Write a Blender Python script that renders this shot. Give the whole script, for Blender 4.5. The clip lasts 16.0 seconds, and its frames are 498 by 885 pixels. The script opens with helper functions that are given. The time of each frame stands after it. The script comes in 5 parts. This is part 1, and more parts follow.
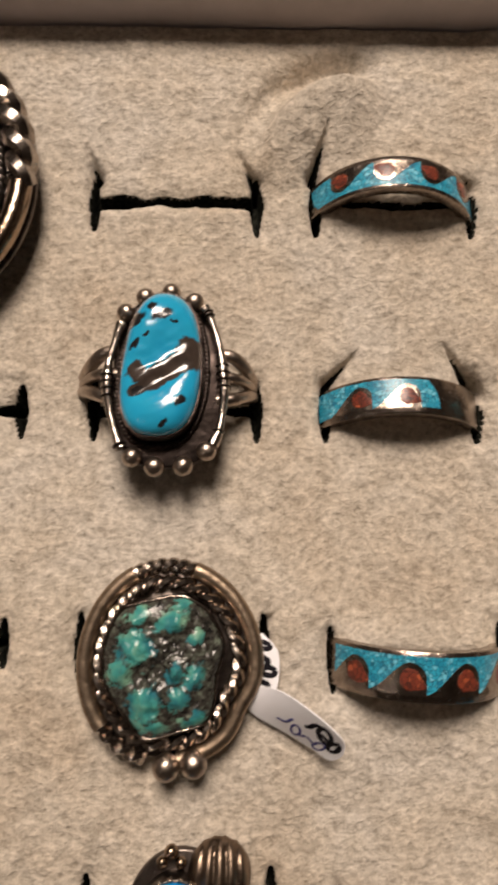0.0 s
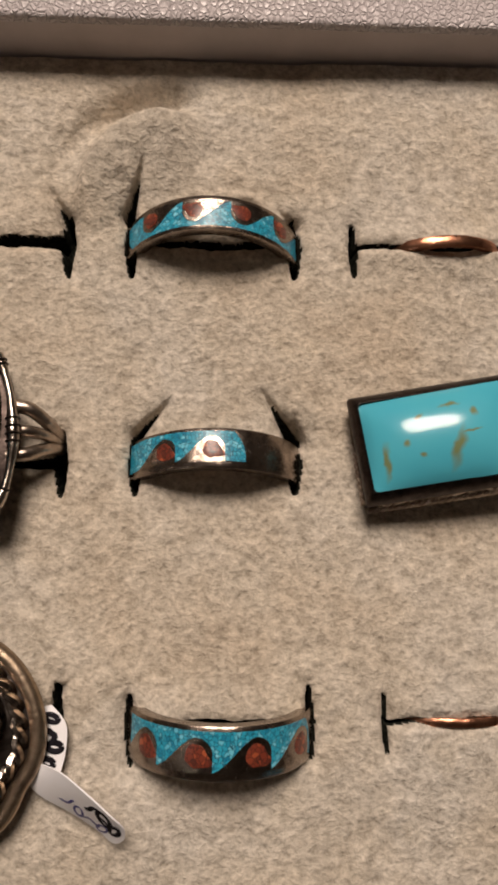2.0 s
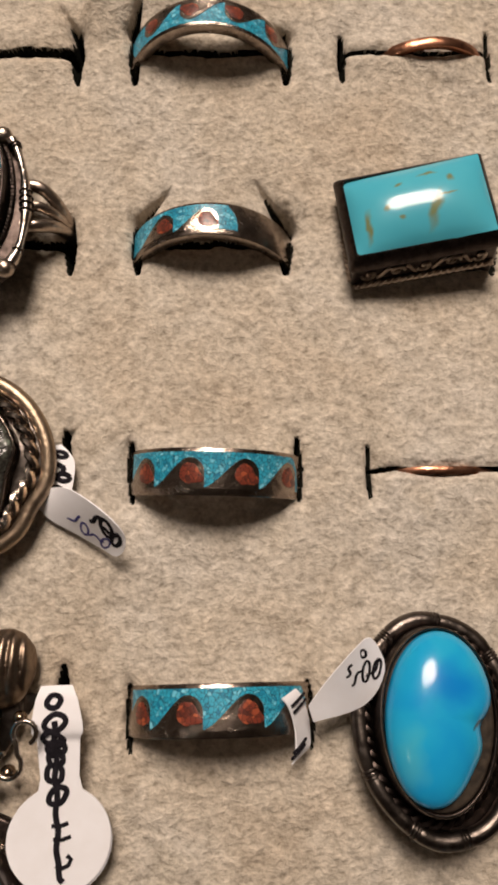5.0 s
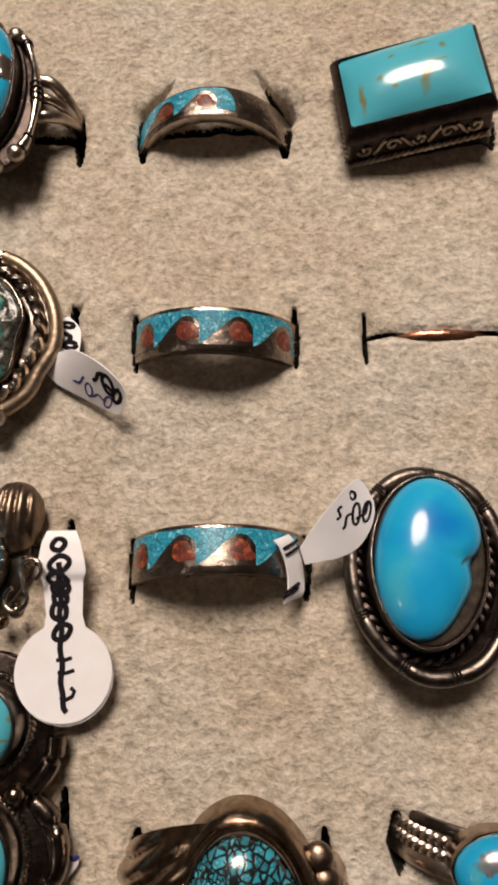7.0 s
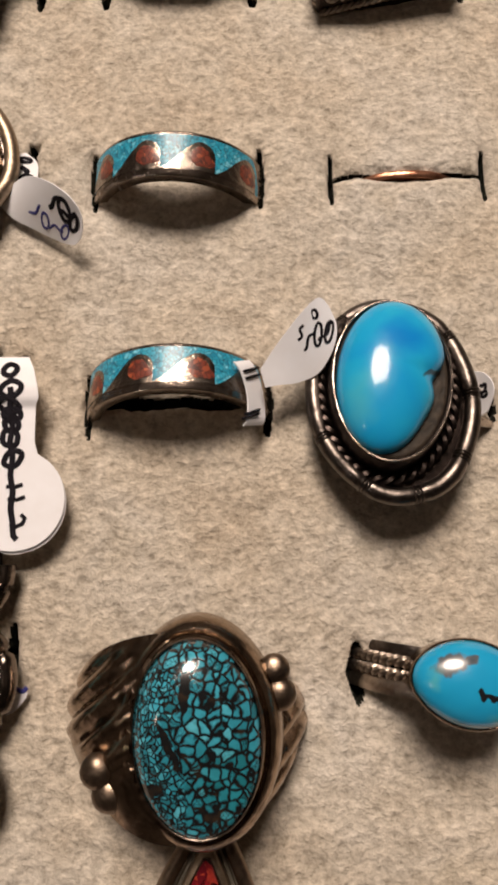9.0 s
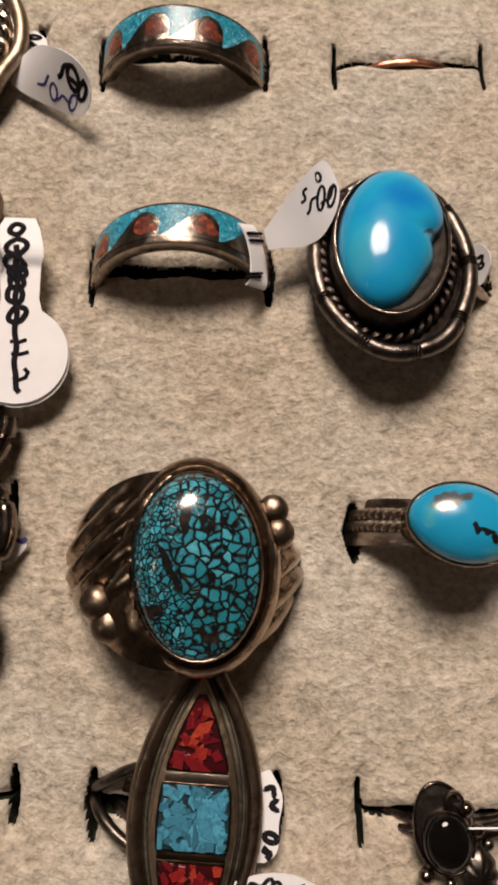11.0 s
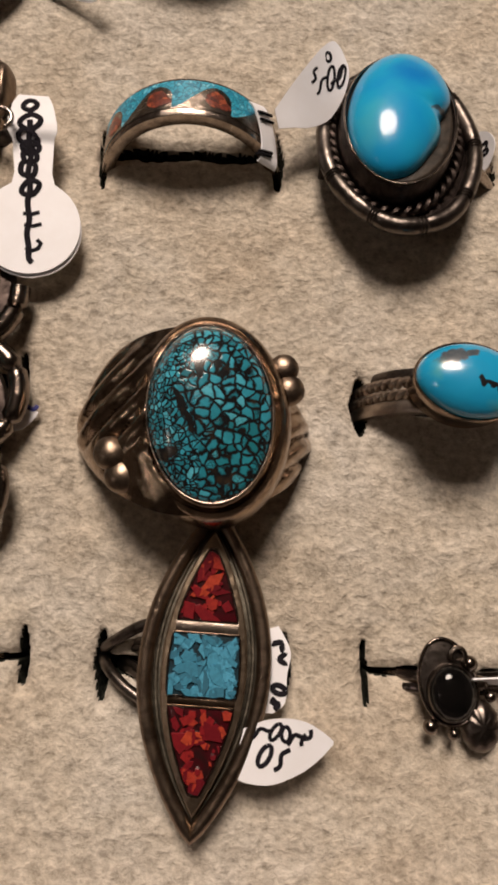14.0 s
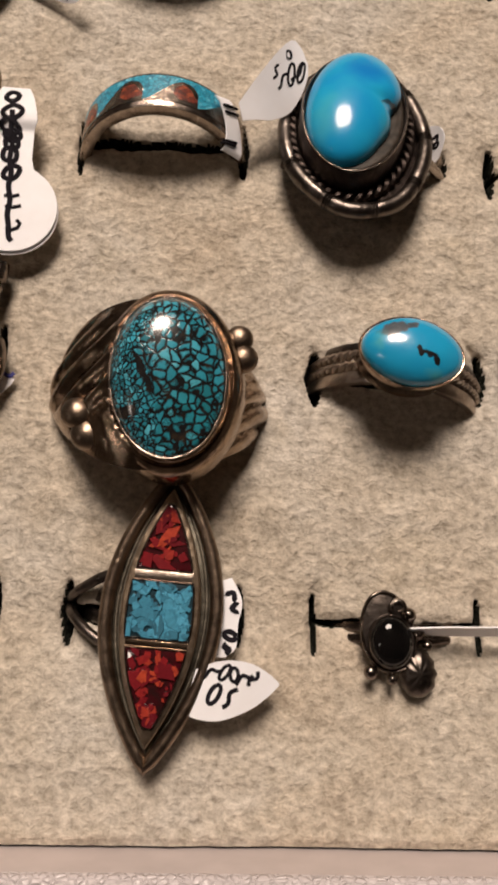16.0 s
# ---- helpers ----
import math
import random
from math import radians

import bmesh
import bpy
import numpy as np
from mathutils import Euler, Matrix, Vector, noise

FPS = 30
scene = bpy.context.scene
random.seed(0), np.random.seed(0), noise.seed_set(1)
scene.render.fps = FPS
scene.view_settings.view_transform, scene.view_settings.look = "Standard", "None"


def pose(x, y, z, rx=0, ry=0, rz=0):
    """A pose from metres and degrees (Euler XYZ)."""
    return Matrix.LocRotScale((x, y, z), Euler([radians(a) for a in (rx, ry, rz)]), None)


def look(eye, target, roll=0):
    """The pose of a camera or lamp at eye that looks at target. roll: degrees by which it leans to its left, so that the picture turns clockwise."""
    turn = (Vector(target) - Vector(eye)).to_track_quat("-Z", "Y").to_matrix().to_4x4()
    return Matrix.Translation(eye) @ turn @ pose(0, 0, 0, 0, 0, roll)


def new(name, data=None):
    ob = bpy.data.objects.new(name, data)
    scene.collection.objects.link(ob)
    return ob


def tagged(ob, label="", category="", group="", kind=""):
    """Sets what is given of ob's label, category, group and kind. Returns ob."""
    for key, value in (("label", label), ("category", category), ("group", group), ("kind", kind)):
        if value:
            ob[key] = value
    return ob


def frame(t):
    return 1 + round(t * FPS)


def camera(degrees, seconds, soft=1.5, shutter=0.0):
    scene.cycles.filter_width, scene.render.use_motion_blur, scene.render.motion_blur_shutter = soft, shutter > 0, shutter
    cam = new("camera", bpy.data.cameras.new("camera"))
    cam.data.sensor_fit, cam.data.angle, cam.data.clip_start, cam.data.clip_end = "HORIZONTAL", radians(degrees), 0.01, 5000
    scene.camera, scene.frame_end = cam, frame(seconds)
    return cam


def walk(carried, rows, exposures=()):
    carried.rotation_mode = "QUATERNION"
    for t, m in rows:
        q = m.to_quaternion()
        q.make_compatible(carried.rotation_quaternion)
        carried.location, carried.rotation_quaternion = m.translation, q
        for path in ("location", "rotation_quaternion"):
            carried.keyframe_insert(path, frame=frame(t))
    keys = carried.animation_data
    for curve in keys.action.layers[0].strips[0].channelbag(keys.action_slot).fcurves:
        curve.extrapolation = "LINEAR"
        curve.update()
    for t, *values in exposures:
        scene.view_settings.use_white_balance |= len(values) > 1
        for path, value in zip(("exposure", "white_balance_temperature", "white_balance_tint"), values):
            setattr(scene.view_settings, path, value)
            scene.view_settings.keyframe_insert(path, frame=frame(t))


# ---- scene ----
cam = camera(42.24, 16.0, soft=3.3, shutter=0.3)
# seconds, eye in metres, turn in degrees
PATH = [
    (0.0, -0.01281, 0.00827, 0.08156, 8.947, -1.726, 1.458),
    (0.5, -0.00364, 0.01421, 0.08174, 8.247, -2.432, 0.984),
    (1.0, 0.00302, 0.01521, 0.08108, 8.645, -3.184, 0.618),
    (1.5, 0.00491, 0.01683, 0.07990, 9.197, -4.084, 0.721),
    (2.0, 0.00829, 0.01525, 0.07935, 9.425, -3.848, 0.708),
    (2.5, 0.00719, 0.01177, 0.07867, 9.237, -3.709, 0.556),
    (3.0, 0.00744, 0.00873, 0.08005, 9.349, -3.193, 0.697),
    (3.5, 0.00967, 0.00353, 0.08148, 8.912, -2.834, 0.866),
    (4.0, 0.01032, -0.00113, 0.08158, 8.878, -2.676, 0.823),
    (4.2, 0.01055, -0.00485, 0.08114, 9.048, -2.853, 0.809),
    (6.3, 0.01847, -0.02573, 0.08055, 10.179, 2.624, 0.939),
    (6.5, 0.01883, -0.02830, 0.07933, 10.262, 2.737, 1.012),
    (7.0, 0.02025, -0.03285, 0.08010, 10.254, 3.381, 1.039),
    (7.5, 0.02201, -0.03702, 0.07712, 10.066, 3.077, 1.159),
    (8.0, 0.02142, -0.04071, 0.07626, 9.871, 2.902, 1.258),
    (8.5, 0.02265, -0.04627, 0.07463, 10.061, 2.200, 1.181),
    (10.8, 0.02087, -0.06757, 0.07415, 11.124, -0.418, 2.086),
    (11.0, 0.02144, -0.06845, 0.07266, 10.920, 0.073, 2.164),
    (11.5, 0.01987, -0.07108, 0.07097, 10.596, -0.265, 2.299),
    (12.0, 0.02064, -0.07422, 0.07164, 10.627, -0.588, 2.408),
    (12.5, 0.02045, -0.07717, 0.07063, 10.694, -0.937, 2.609),
    (13.0, 0.01909, -0.07775, 0.07151, 10.893, -0.631, 2.699),
    (13.5, 0.01917, -0.08015, 0.07196, 11.023, -1.090, 2.512),
    (14.0, 0.01957, -0.08315, 0.07104, 11.162, -1.170, 2.458),
    (14.5, 0.01853, -0.08246, 0.07150, 11.347, -1.451, 2.475),
    (15.0, 0.02129, -0.08753, 0.07017, 11.221, -1.224, 2.794),
    (15.5, 0.02311, -0.09174, 0.07322, 11.447, -0.990, 3.288),
    (16.0, 0.02486, -0.08865, 0.07541, 11.850, -1.052, 3.267),
]
walk(cam, [(t, pose(x, y, z, rx, ry, rz)) for t, x, y, z, rx, ry, rz in PATH],
     ((0.0, -0.02), (0.6, -0.21), (2.0, -0.23), (3.5, -0.06), (6.5, -0.02), (8.0, 0.09), (8.7, 0.1), (11.0, 0.02), (13.5, -0.04), (16.0, 0.07)))

# ---- light: one lamp panel over the counter, a small far lamp, a dim closed room ----
world = bpy.data.worlds.new("room_air")
scene.world = world
world.use_nodes = True
world.node_tree.nodes["Background"].inputs[0].default_value = (1.0, 0.8, 0.62, 1)
world.node_tree.nodes["Background"].inputs[1].default_value = 0.002


def area_lamp(name, eye, size_x, size_y, watts, colour):
    data = bpy.data.lights.new(name, "AREA")
    data.shape, data.size, data.size_y, data.energy, data.color = "ELLIPSE", size_x, size_y, watts, colour
    ob = new(name, data)
    ob.matrix_world = look(eye, (0.012, -0.02, 0))
    return ob


area_lamp("counter_lamp", (-0.11, 0.95, 1.34), 0.64, 0.70, 36.6, (1.0, 0.83, 0.70))
area_lamp("far_lamp", (-0.75, -0.35, 0.85), 0.07, 0.07, 0.3, (1.0, 0.84, 0.72))


# ---- materials ----
class Nodes:
    """A short way to wire a node material."""

    def __init__(self, name):
        self.mat = bpy.data.materials.new(name)
        self.mat.use_nodes = True
        self.tree = self.mat.node_tree
        self.bsdf = self.tree.nodes["Principled BSDF"]
        self.pos = self.add("ShaderNodeTexCoord").outputs["Object"]

    def add(self, kind):
        return self.tree.nodes.new(kind)

    def link(self, a, b):
        if isinstance(a, (int, float)):
            b.default_value = a
        elif isinstance(a, tuple):
            b.default_value = (*a, 1) if len(a) == 3 and b.type == "RGBA" else a
        else:
            self.tree.links.new(a, b)

    def noise(self, scale, detail=3.0, rough=0.55, distortion=0.0, vector=None):
        n = self.add("ShaderNodeTexNoise")
        self.link(vector or self.pos, n.inputs["Vector"])
        n.inputs["Scale"].default_value, n.inputs["Detail"].default_value = scale, detail
        n.inputs["Roughness"].default_value, n.inputs["Distortion"].default_value = rough, distortion
        return n.outputs["Fac"]

    def voronoi(self, scale, feature="F1", output="Distance", vector=None, random_=1.0):
        n = self.add("ShaderNodeTexVoronoi")
        n.feature = feature
        self.link(vector or self.pos, n.inputs["Vector"])
        n.inputs["Scale"].default_value, n.inputs["Randomness"].default_value = scale, random_
        return n.outputs[output]

    def ramp(self, value, *stops):
        n = self.add("ShaderNodeValToRGB")
        els = n.color_ramp.elements
        while len(els) < len(stops):
            els.new(0.5)
        for el, (at, colour) in zip(els, stops):
            el.position = at
            el.color = (colour, colour, colour, 1) if isinstance(colour, (int, float)) else (*colour, 1)
        self.link(value, n.inputs["Fac"])
        return n.outputs["Color"]

    def mix(self, fac, a, b, blend="MIX"):
        n = self.add("ShaderNodeMix")
        n.data_type, n.blend_type = "RGBA", blend
        self.link(fac, n.inputs[0])
        self.link(a, n.inputs[6])
        self.link(b, n.inputs[7])
        return n.outputs[2]

    def math(self, op, a, b=0.0, clamp=False):
        n = self.add("ShaderNodeMath")
        n.operation, n.use_clamp = op, clamp
        self.link(a, n.inputs[0])
        self.link(b, n.inputs[1])
        return n.outputs[0]

    def warped(self, scale, amount):
        n = self.add("ShaderNodeTexNoise")
        self.link(self.pos, n.inputs["Vector"])
        n.inputs["Scale"].default_value = scale
        s = self.add("ShaderNodeVectorMath")
        s.operation = "SUBTRACT"
        self.link(n.outputs["Color"], s.inputs[0])
        s.inputs[1].default_value = (0.5, 0.5, 0.5)
        m = self.add("ShaderNodeVectorMath")
        m.operation = "MULTIPLY_ADD"
        self.link(s.outputs[0], m.inputs[0])
        m.inputs[1].default_value = (amount, amount, amount)
        self.link(self.pos, m.inputs[2])
        return m.outputs[0]

    def blob(self, centre, half, turn, vector):
        """A mask that falls from 1 at the centre to 0 at the edge of a turned ellipse, in millimetres."""
        m = self.add("ShaderNodeMapping")
        m.vector_type = "TEXTURE"
        self.link(vector, m.inputs["Vector"])
        m.inputs["Location"].default_value = (centre[0] / 1000, centre[1] / 1000, 0)
        m.inputs["Rotation"].default_value = (0, 0, radians(turn))
        m.inputs["Scale"].default_value = (half[0] / 1000, half[1] / 1000, 1)
        g = self.add("ShaderNodeTexGradient")
        g.gradient_type = "SPHERICAL"
        self.link(m.outputs[0], g.inputs["Vector"])
        return g.outputs["Fac"]

    def bump(self, height, strength, distance, normal=None):
        n = self.add("ShaderNodeBump")
        n.inputs["Strength"].default_value, n.inputs["Distance"].default_value = strength, distance
        self.link(height, n.inputs["Height"])
        if normal is not None:
            self.link(normal, n.inputs["Normal"])
        return n.outputs["Normal"]

    def done(self, colour, rough=0.5, metal=0.0, normal=None, coat=0.0, specular=None, sheen=0.0):
        self.link(colour, self.bsdf.inputs["Base Color"])
        self.link(rough, self.bsdf.inputs["Roughness"])
        self.link(metal, self.bsdf.inputs["Metallic"])
        self.bsdf.inputs["Coat Weight"].default_value = coat
        self.bsdf.inputs["Coat Roughness"].default_value = 0.12
        self.bsdf.inputs["Sheen Weight"].default_value = sheen
        if specular is not None:
            self.bsdf.inputs["Specular IOR Level"].default_value = specular
        if normal is not None:
            self.link(normal, self.bsdf.inputs["Normal"])
        return self.mat


def felt():
    n = Nodes("beige_flocked_felt")
    wide = n.add("ShaderNodeMapping")
    wide.inputs["Scale"].default_value = (0.92, 1.06, 1.0)
    n.link(n.pos, wide.inputs["Vector"])
    grain = wide.outputs[0]
    fine = n.noise(3000, 2, 0.5, 0.0, grain)
    clump = n.noise(1350, 4, 0.66, 0.15, grain)
    tuft = n.noise(560, 3, 0.55, 0.2, grain)
    stain = n.noise(38, 4, 0.6)
    tone = n.noise(75, 3, 0.55)
    base = n.ramp(stain, (0.34, (0.52, 0.445, 0.357)), (0.48, (0.555, 0.495, 0.416)), (0.66, (0.57, 0.53, 0.475)))
    base = n.mix(n.ramp(tone, (0.58, 0.0), (0.76, 0.35)), base, (0.58, 0.475, 0.32))
    base = n.mix(1.0, base, n.ramp(clump, (0.30, (0.62, 0.605, 0.58)), (0.46, (0.92, 0.915, 0.905)), (0.66, (1.20, 1.195, 1.19))), "MULTIPLY")
    base = n.mix(1.0, base, n.ramp(tuft, (0.30, (0.80, 0.79, 0.775)), (0.48, (0.98, 0.98, 0.975)), (0.68, (1.14, 1.14, 1.14))), "MULTIPLY")
    lean = n.add("ShaderNodeMapping")
    lean.inputs["Rotation"].default_value = (0, 0, radians(-28))
    lean.inputs["Scale"].default_value = (0.8, 1.2, 1.0)
    n.link(n.pos, lean.inputs["Vector"])
    streak = n.noise(1250, 3, 0.6, 0.6, lean.outputs[0])
    speck = n.ramp(streak, (0.60, 0.0), (0.74, 0.40))
    base = n.mix(speck, base, (0.25, 0.215, 0.17))
    b = n.bump(tuft, 0.58, 0.0009)
    b = n.bump(clump, 0.6, 0.0005, b)
    b = n.bump(fine, 0.3, 0.00016, b)
    return n.done(base, 0.95, 0, b, 0, 0.12, 0.1)


# near-black foam; its colour also paints the deep shade of slits and creases
def foam_and_shade():
    n = Nodes("black_foam_and_shade")
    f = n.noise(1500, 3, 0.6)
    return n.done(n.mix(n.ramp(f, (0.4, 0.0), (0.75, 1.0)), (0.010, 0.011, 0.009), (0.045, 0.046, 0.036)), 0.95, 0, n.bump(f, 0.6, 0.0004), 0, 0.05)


def silver(name, bright, tarnish, rough, coarse=420, most=1.0):
    n = Nodes(name)
    grime = n.noise(coarse, 5, 0.65, 0.8)
    spots = n.noise(1500, 3, 0.6)
    colour = n.mix(n.ramp(grime, (0.40, 0.0), (0.70, most)), bright, tarnish)
    colour = n.mix(n.ramp(spots, (0.60, 0.0), (0.75, 0.6)), colour, tarnish)
    r = n.math("ADD", rough, n.math("MULTIPLY", n.noise(700, 4, 0.6), 0.16))
    brushed = n.add("ShaderNodeMapping")
    brushed.inputs["Rotation"].default_value = (0, 0, 0.5)
    brushed.inputs["Scale"].default_value = (0.25, 1.6, 1.0)
    n.link(n.pos, brushed.inputs["Vector"])
    scratch = n.noise(4200, 3, 0.6, 1.2, brushed.outputs[0])
    b = n.bump(n.noise(260, 2, 0.5, 0.4), 0.35, 0.0007)
    b = n.bump(grime, 0.4, 0.00016, b)
    b = n.bump(scratch, 0.3, 0.00004, b)
    return n.done(colour, r, 1.0, b)


def chips(name, light, mid, dark, grout, scale):
    n = Nodes(name)
    warp = n.warped(2500, 0.0004)
    cell = n.voronoi(scale, "F1", "Color", warp)
    edge = n.voronoi(scale, "DISTANCE_TO_EDGE", "Distance", warp)
    sep = n.add("ShaderNodeSeparateColor")
    n.link(cell, sep.inputs[0])
    colour = n.ramp(sep.outputs[0], (0.0, dark), (0.35, mid), (0.7, mid), (1.0, light))
    colour = n.mix(n.ramp(edge, (0.02, 1.0), (0.09, 0.0)), colour, grout)
    return n.done(colour, 0.36, 0, n.bump(edge, 0.4, 0.00006), 0.15)


def plain(name, colour, dark, rough, scale, relief=0.0, spec=None, coat=0.0):
    n = Nodes(name)
    f = n.noise(scale, 4, 0.6)
    return n.done(n.mix(n.ramp(f, (0.35, 0.0), (0.7, 1.0)), colour, dark), rough, 0, n.bump(f, 0.4, relief) if relief else None, coat, spec)


def leatherette():
    n = Nodes("pale_leatherette")
    warp = n.warped(700, 0.0006)
    cell = n.voronoi(1250, "SMOOTH_F1", "Distance", warp)
    crease = n.voronoi(1250, "DISTANCE_TO_EDGE", "Distance", warp)
    colour = n.mix(n.noise(120, 3), (0.68, 0.62, 0.63), (0.58, 0.53, 0.54))
    b = n.bump(n.ramp(crease, (0.0, 0.0), (0.22, 1.0)), 0.8, 0.00022)
    b = n.bump(cell, 0.5, 0.0002, b)
    return n.done(colour, 0.36, 0, b, 0, 0.5)


def blue_with_brown_matrix():
    n = Nodes("sky_blue_turquoise_with_dark_matrix")
    w = n.warped(700, 0.0016)
    base = n.mix(n.noise(260, 3), (0.010, 0.32, 0.62), (0.03, 0.43, 0.66))
    mask = n.blob((0.9, -0.8), (6.4, 1.9), 36, w)
    for c, h, a in (((4.0, 1.6), (2.8, 2.6), 20), ((-2.6, -0.9), (1.5, 1.7), 0), ((-2.2, -2.9), (2.0, 1.0), 30)):
        mask = n.math("MAXIMUM", mask, n.blob(c, h, a, w))
    brown = n.mix(n.noise(900, 4), (0.02, 0.016, 0.014), (0.085, 0.062, 0.05))
    base = n.mix(n.ramp(mask, (0.20, 0.0), (0.32, 1.0)), base, brown)
    spots = n.blob((-2.9, 5.4), (1.7, 1.0), 48, w)
    for c, h, a in (((0.2, 5.9), (1.8, 0.95), 33), ((-1.2, 7.1), (0.8, 0.5), 30), ((-2.9, 2.3), (1.0, 0.5), 45), ((-1.6, 3.5), (0.6, 0.35), 30), ((2.8, -4.6), (1.1, 0.6), 42), ((0.9, -7.1), (0.8, 0.35), 30), ((1.7, 5.4), (0.5, 0.3), -20), ((-2.4, -3.2), (1.2, 0.6), 30)):
        spots = n.math("MAXIMUM", spots, n.blob(c, h, a, w))
    base = n.mix(n.ramp(spots, (0.15, 0.0), (0.4, 1.0)), base, (0.016, 0.015, 0.016))
    return n.done(base, 0.16, 0, n.bump(n.noise(210, 2), 0.5, 0.0010), 0.8)


NODULES = ((0.6, 5.2, 2.0, 1.2, 25), (1.6, 7.2, 1.5, 0.8, 20), (-3.6, 2.4, 2.4, 1.9, -20), (-5.2, -0.4, 1.6, 1.5, 0), (-2.2, -3.8, 1.9, 2.6, -15), (3.2, -0.8, 1.2, 1.7, -30), (1.1, -0.3, 0.9, 1.2, 0), (1.4, -3.2, 1.5, 1.3, 30), (3.2, -5.6, 1.6, 1.1, 30), (-1.2, -6.4, 1.7, 1.0, 0), (-3.4, 5.6, 1.6, 0.9, 30), (3.4, 3.4, 1.0, 0.7, 40))


def green_nugget():
    n = Nodes("green_turquoise_with_black_matrix")
    w = n.warped(800, 0.0016)
    matrix = n.ramp(n.noise(1250, 4, 0.65, 0.4), (0.36, (0.010, 0.010, 0.009)), (0.5, (0.04, 0.037, 0.031)), (0.62, (0.09, 0.10, 0.08)), (0.74, (0.20, 0.25, 0.19)))
    green = n.ramp(n.noise(240, 3, 0.5, 0.0), (0.38, (0.025, 0.16, 0.20)), (0.5, (0.06, 0.30, 0.27)), (0.62, (0.19, 0.38, 0.27)))
    mask = 0.0
    for x, y, a, b, turn in NODULES:
        spot = n.blob((x, y), (a * 1.5, b * 1.5), turn, w)
        mask = spot if isinstance(mask, float) else n.math("MAXIMUM", mask, spot)
    mask = n.math("ADD", mask, n.math("MULTIPLY", n.math("SUBTRACT", n.noise(800, 5, 0.7), 0.5), 1.7))
    base = n.mix(n.ramp(mask, (0.29, 0.0), (0.54, 1.0)), matrix, green)
    return n.done(base, 0.27, 0, n.bump(n.noise(900, 3), 0.4, 0.0005), 0.2)


def ochre_veined():
    n = Nodes("pale_turquoise_with_ochre_veins")
    w = n.warped(500, 0.0016)
    base = n.mix(n.noise(150, 3), (0.06, 0.42, 0.58), (0.10, 0.49, 0.60))
    mask = n.blob((1.6, -2.0), (0.9, 3.2), -22, w)
    for c, h, a in (((-6.8, -2.2), (0.6, 3.0), -8), ((-4.2, -0.6), (0.7, 0.7), 0), ((-2.6, -2.4), (0.5, 0.5), 0), ((-2.2, 2.4), (0.7, 0.5), 0), ((4.2, 2.0), (0.7, 0.7), 0), ((1.5, 3.2), (1.6, 0.4), 10), ((3.4, -0.3), (1.8, 0.25), 0)):
        mask = n.math("MAXIMUM", mask, n.blob(c, h, a, w))
    base = n.mix(n.ramp(mask, (0.08, 0.0), (0.7, 0.9)), base, (0.19, 0.20, 0.06))
    return n.done(base, 0.34, 0, n.bump(n.noise(150, 2), 0.25, 0.0006), 0.7, 0.15)


def deep_blue():
    n = Nodes("bright_blue_turquoise")
    w = n.warped(300, 0.003)
    base = n.ramp(n.noise(150, 3, 0.5, 0.5), (0.3, (0.010, 0.32, 0.67)), (0.55, (0.015, 0.37, 0.67)), (0.75, (0.03, 0.42, 0.66)))
    base = n.mix(n.ramp(n.blob((0.5, 4.5), (3.6, 3.0), 0, w), (0.0, 0.0), (0.8, 0.8)), base, (0.004, 0.19, 0.60))
    pale = n.math("MAXIMUM", n.blob((3.4, -4.6), (2.2, 4.5), 0, w), n.blob((-4.2, -3.0), (2.0, 4.5), 0, w))
    base = n.mix(n.ramp(pale, (0.15, 0.0), (0.9, 0.5)), base, (0.09, 0.47, 0.54))
    crack = n.math("MAXIMUM", n.blob((3.4, 0.9), (1.9, 0.4), 40, w), n.blob((4.6, 2.4), (1.6, 0.45), 70, w))
    base = n.mix(n.ramp(crack, (0.2, 0.0), (0.5, 0.8)), base, (0.03, 0.035, 0.03))
    return n.done(base, 0.3, 0, n.bump(n.noise(180, 2), 0.25, 0.0006), 0.6, 0.12)


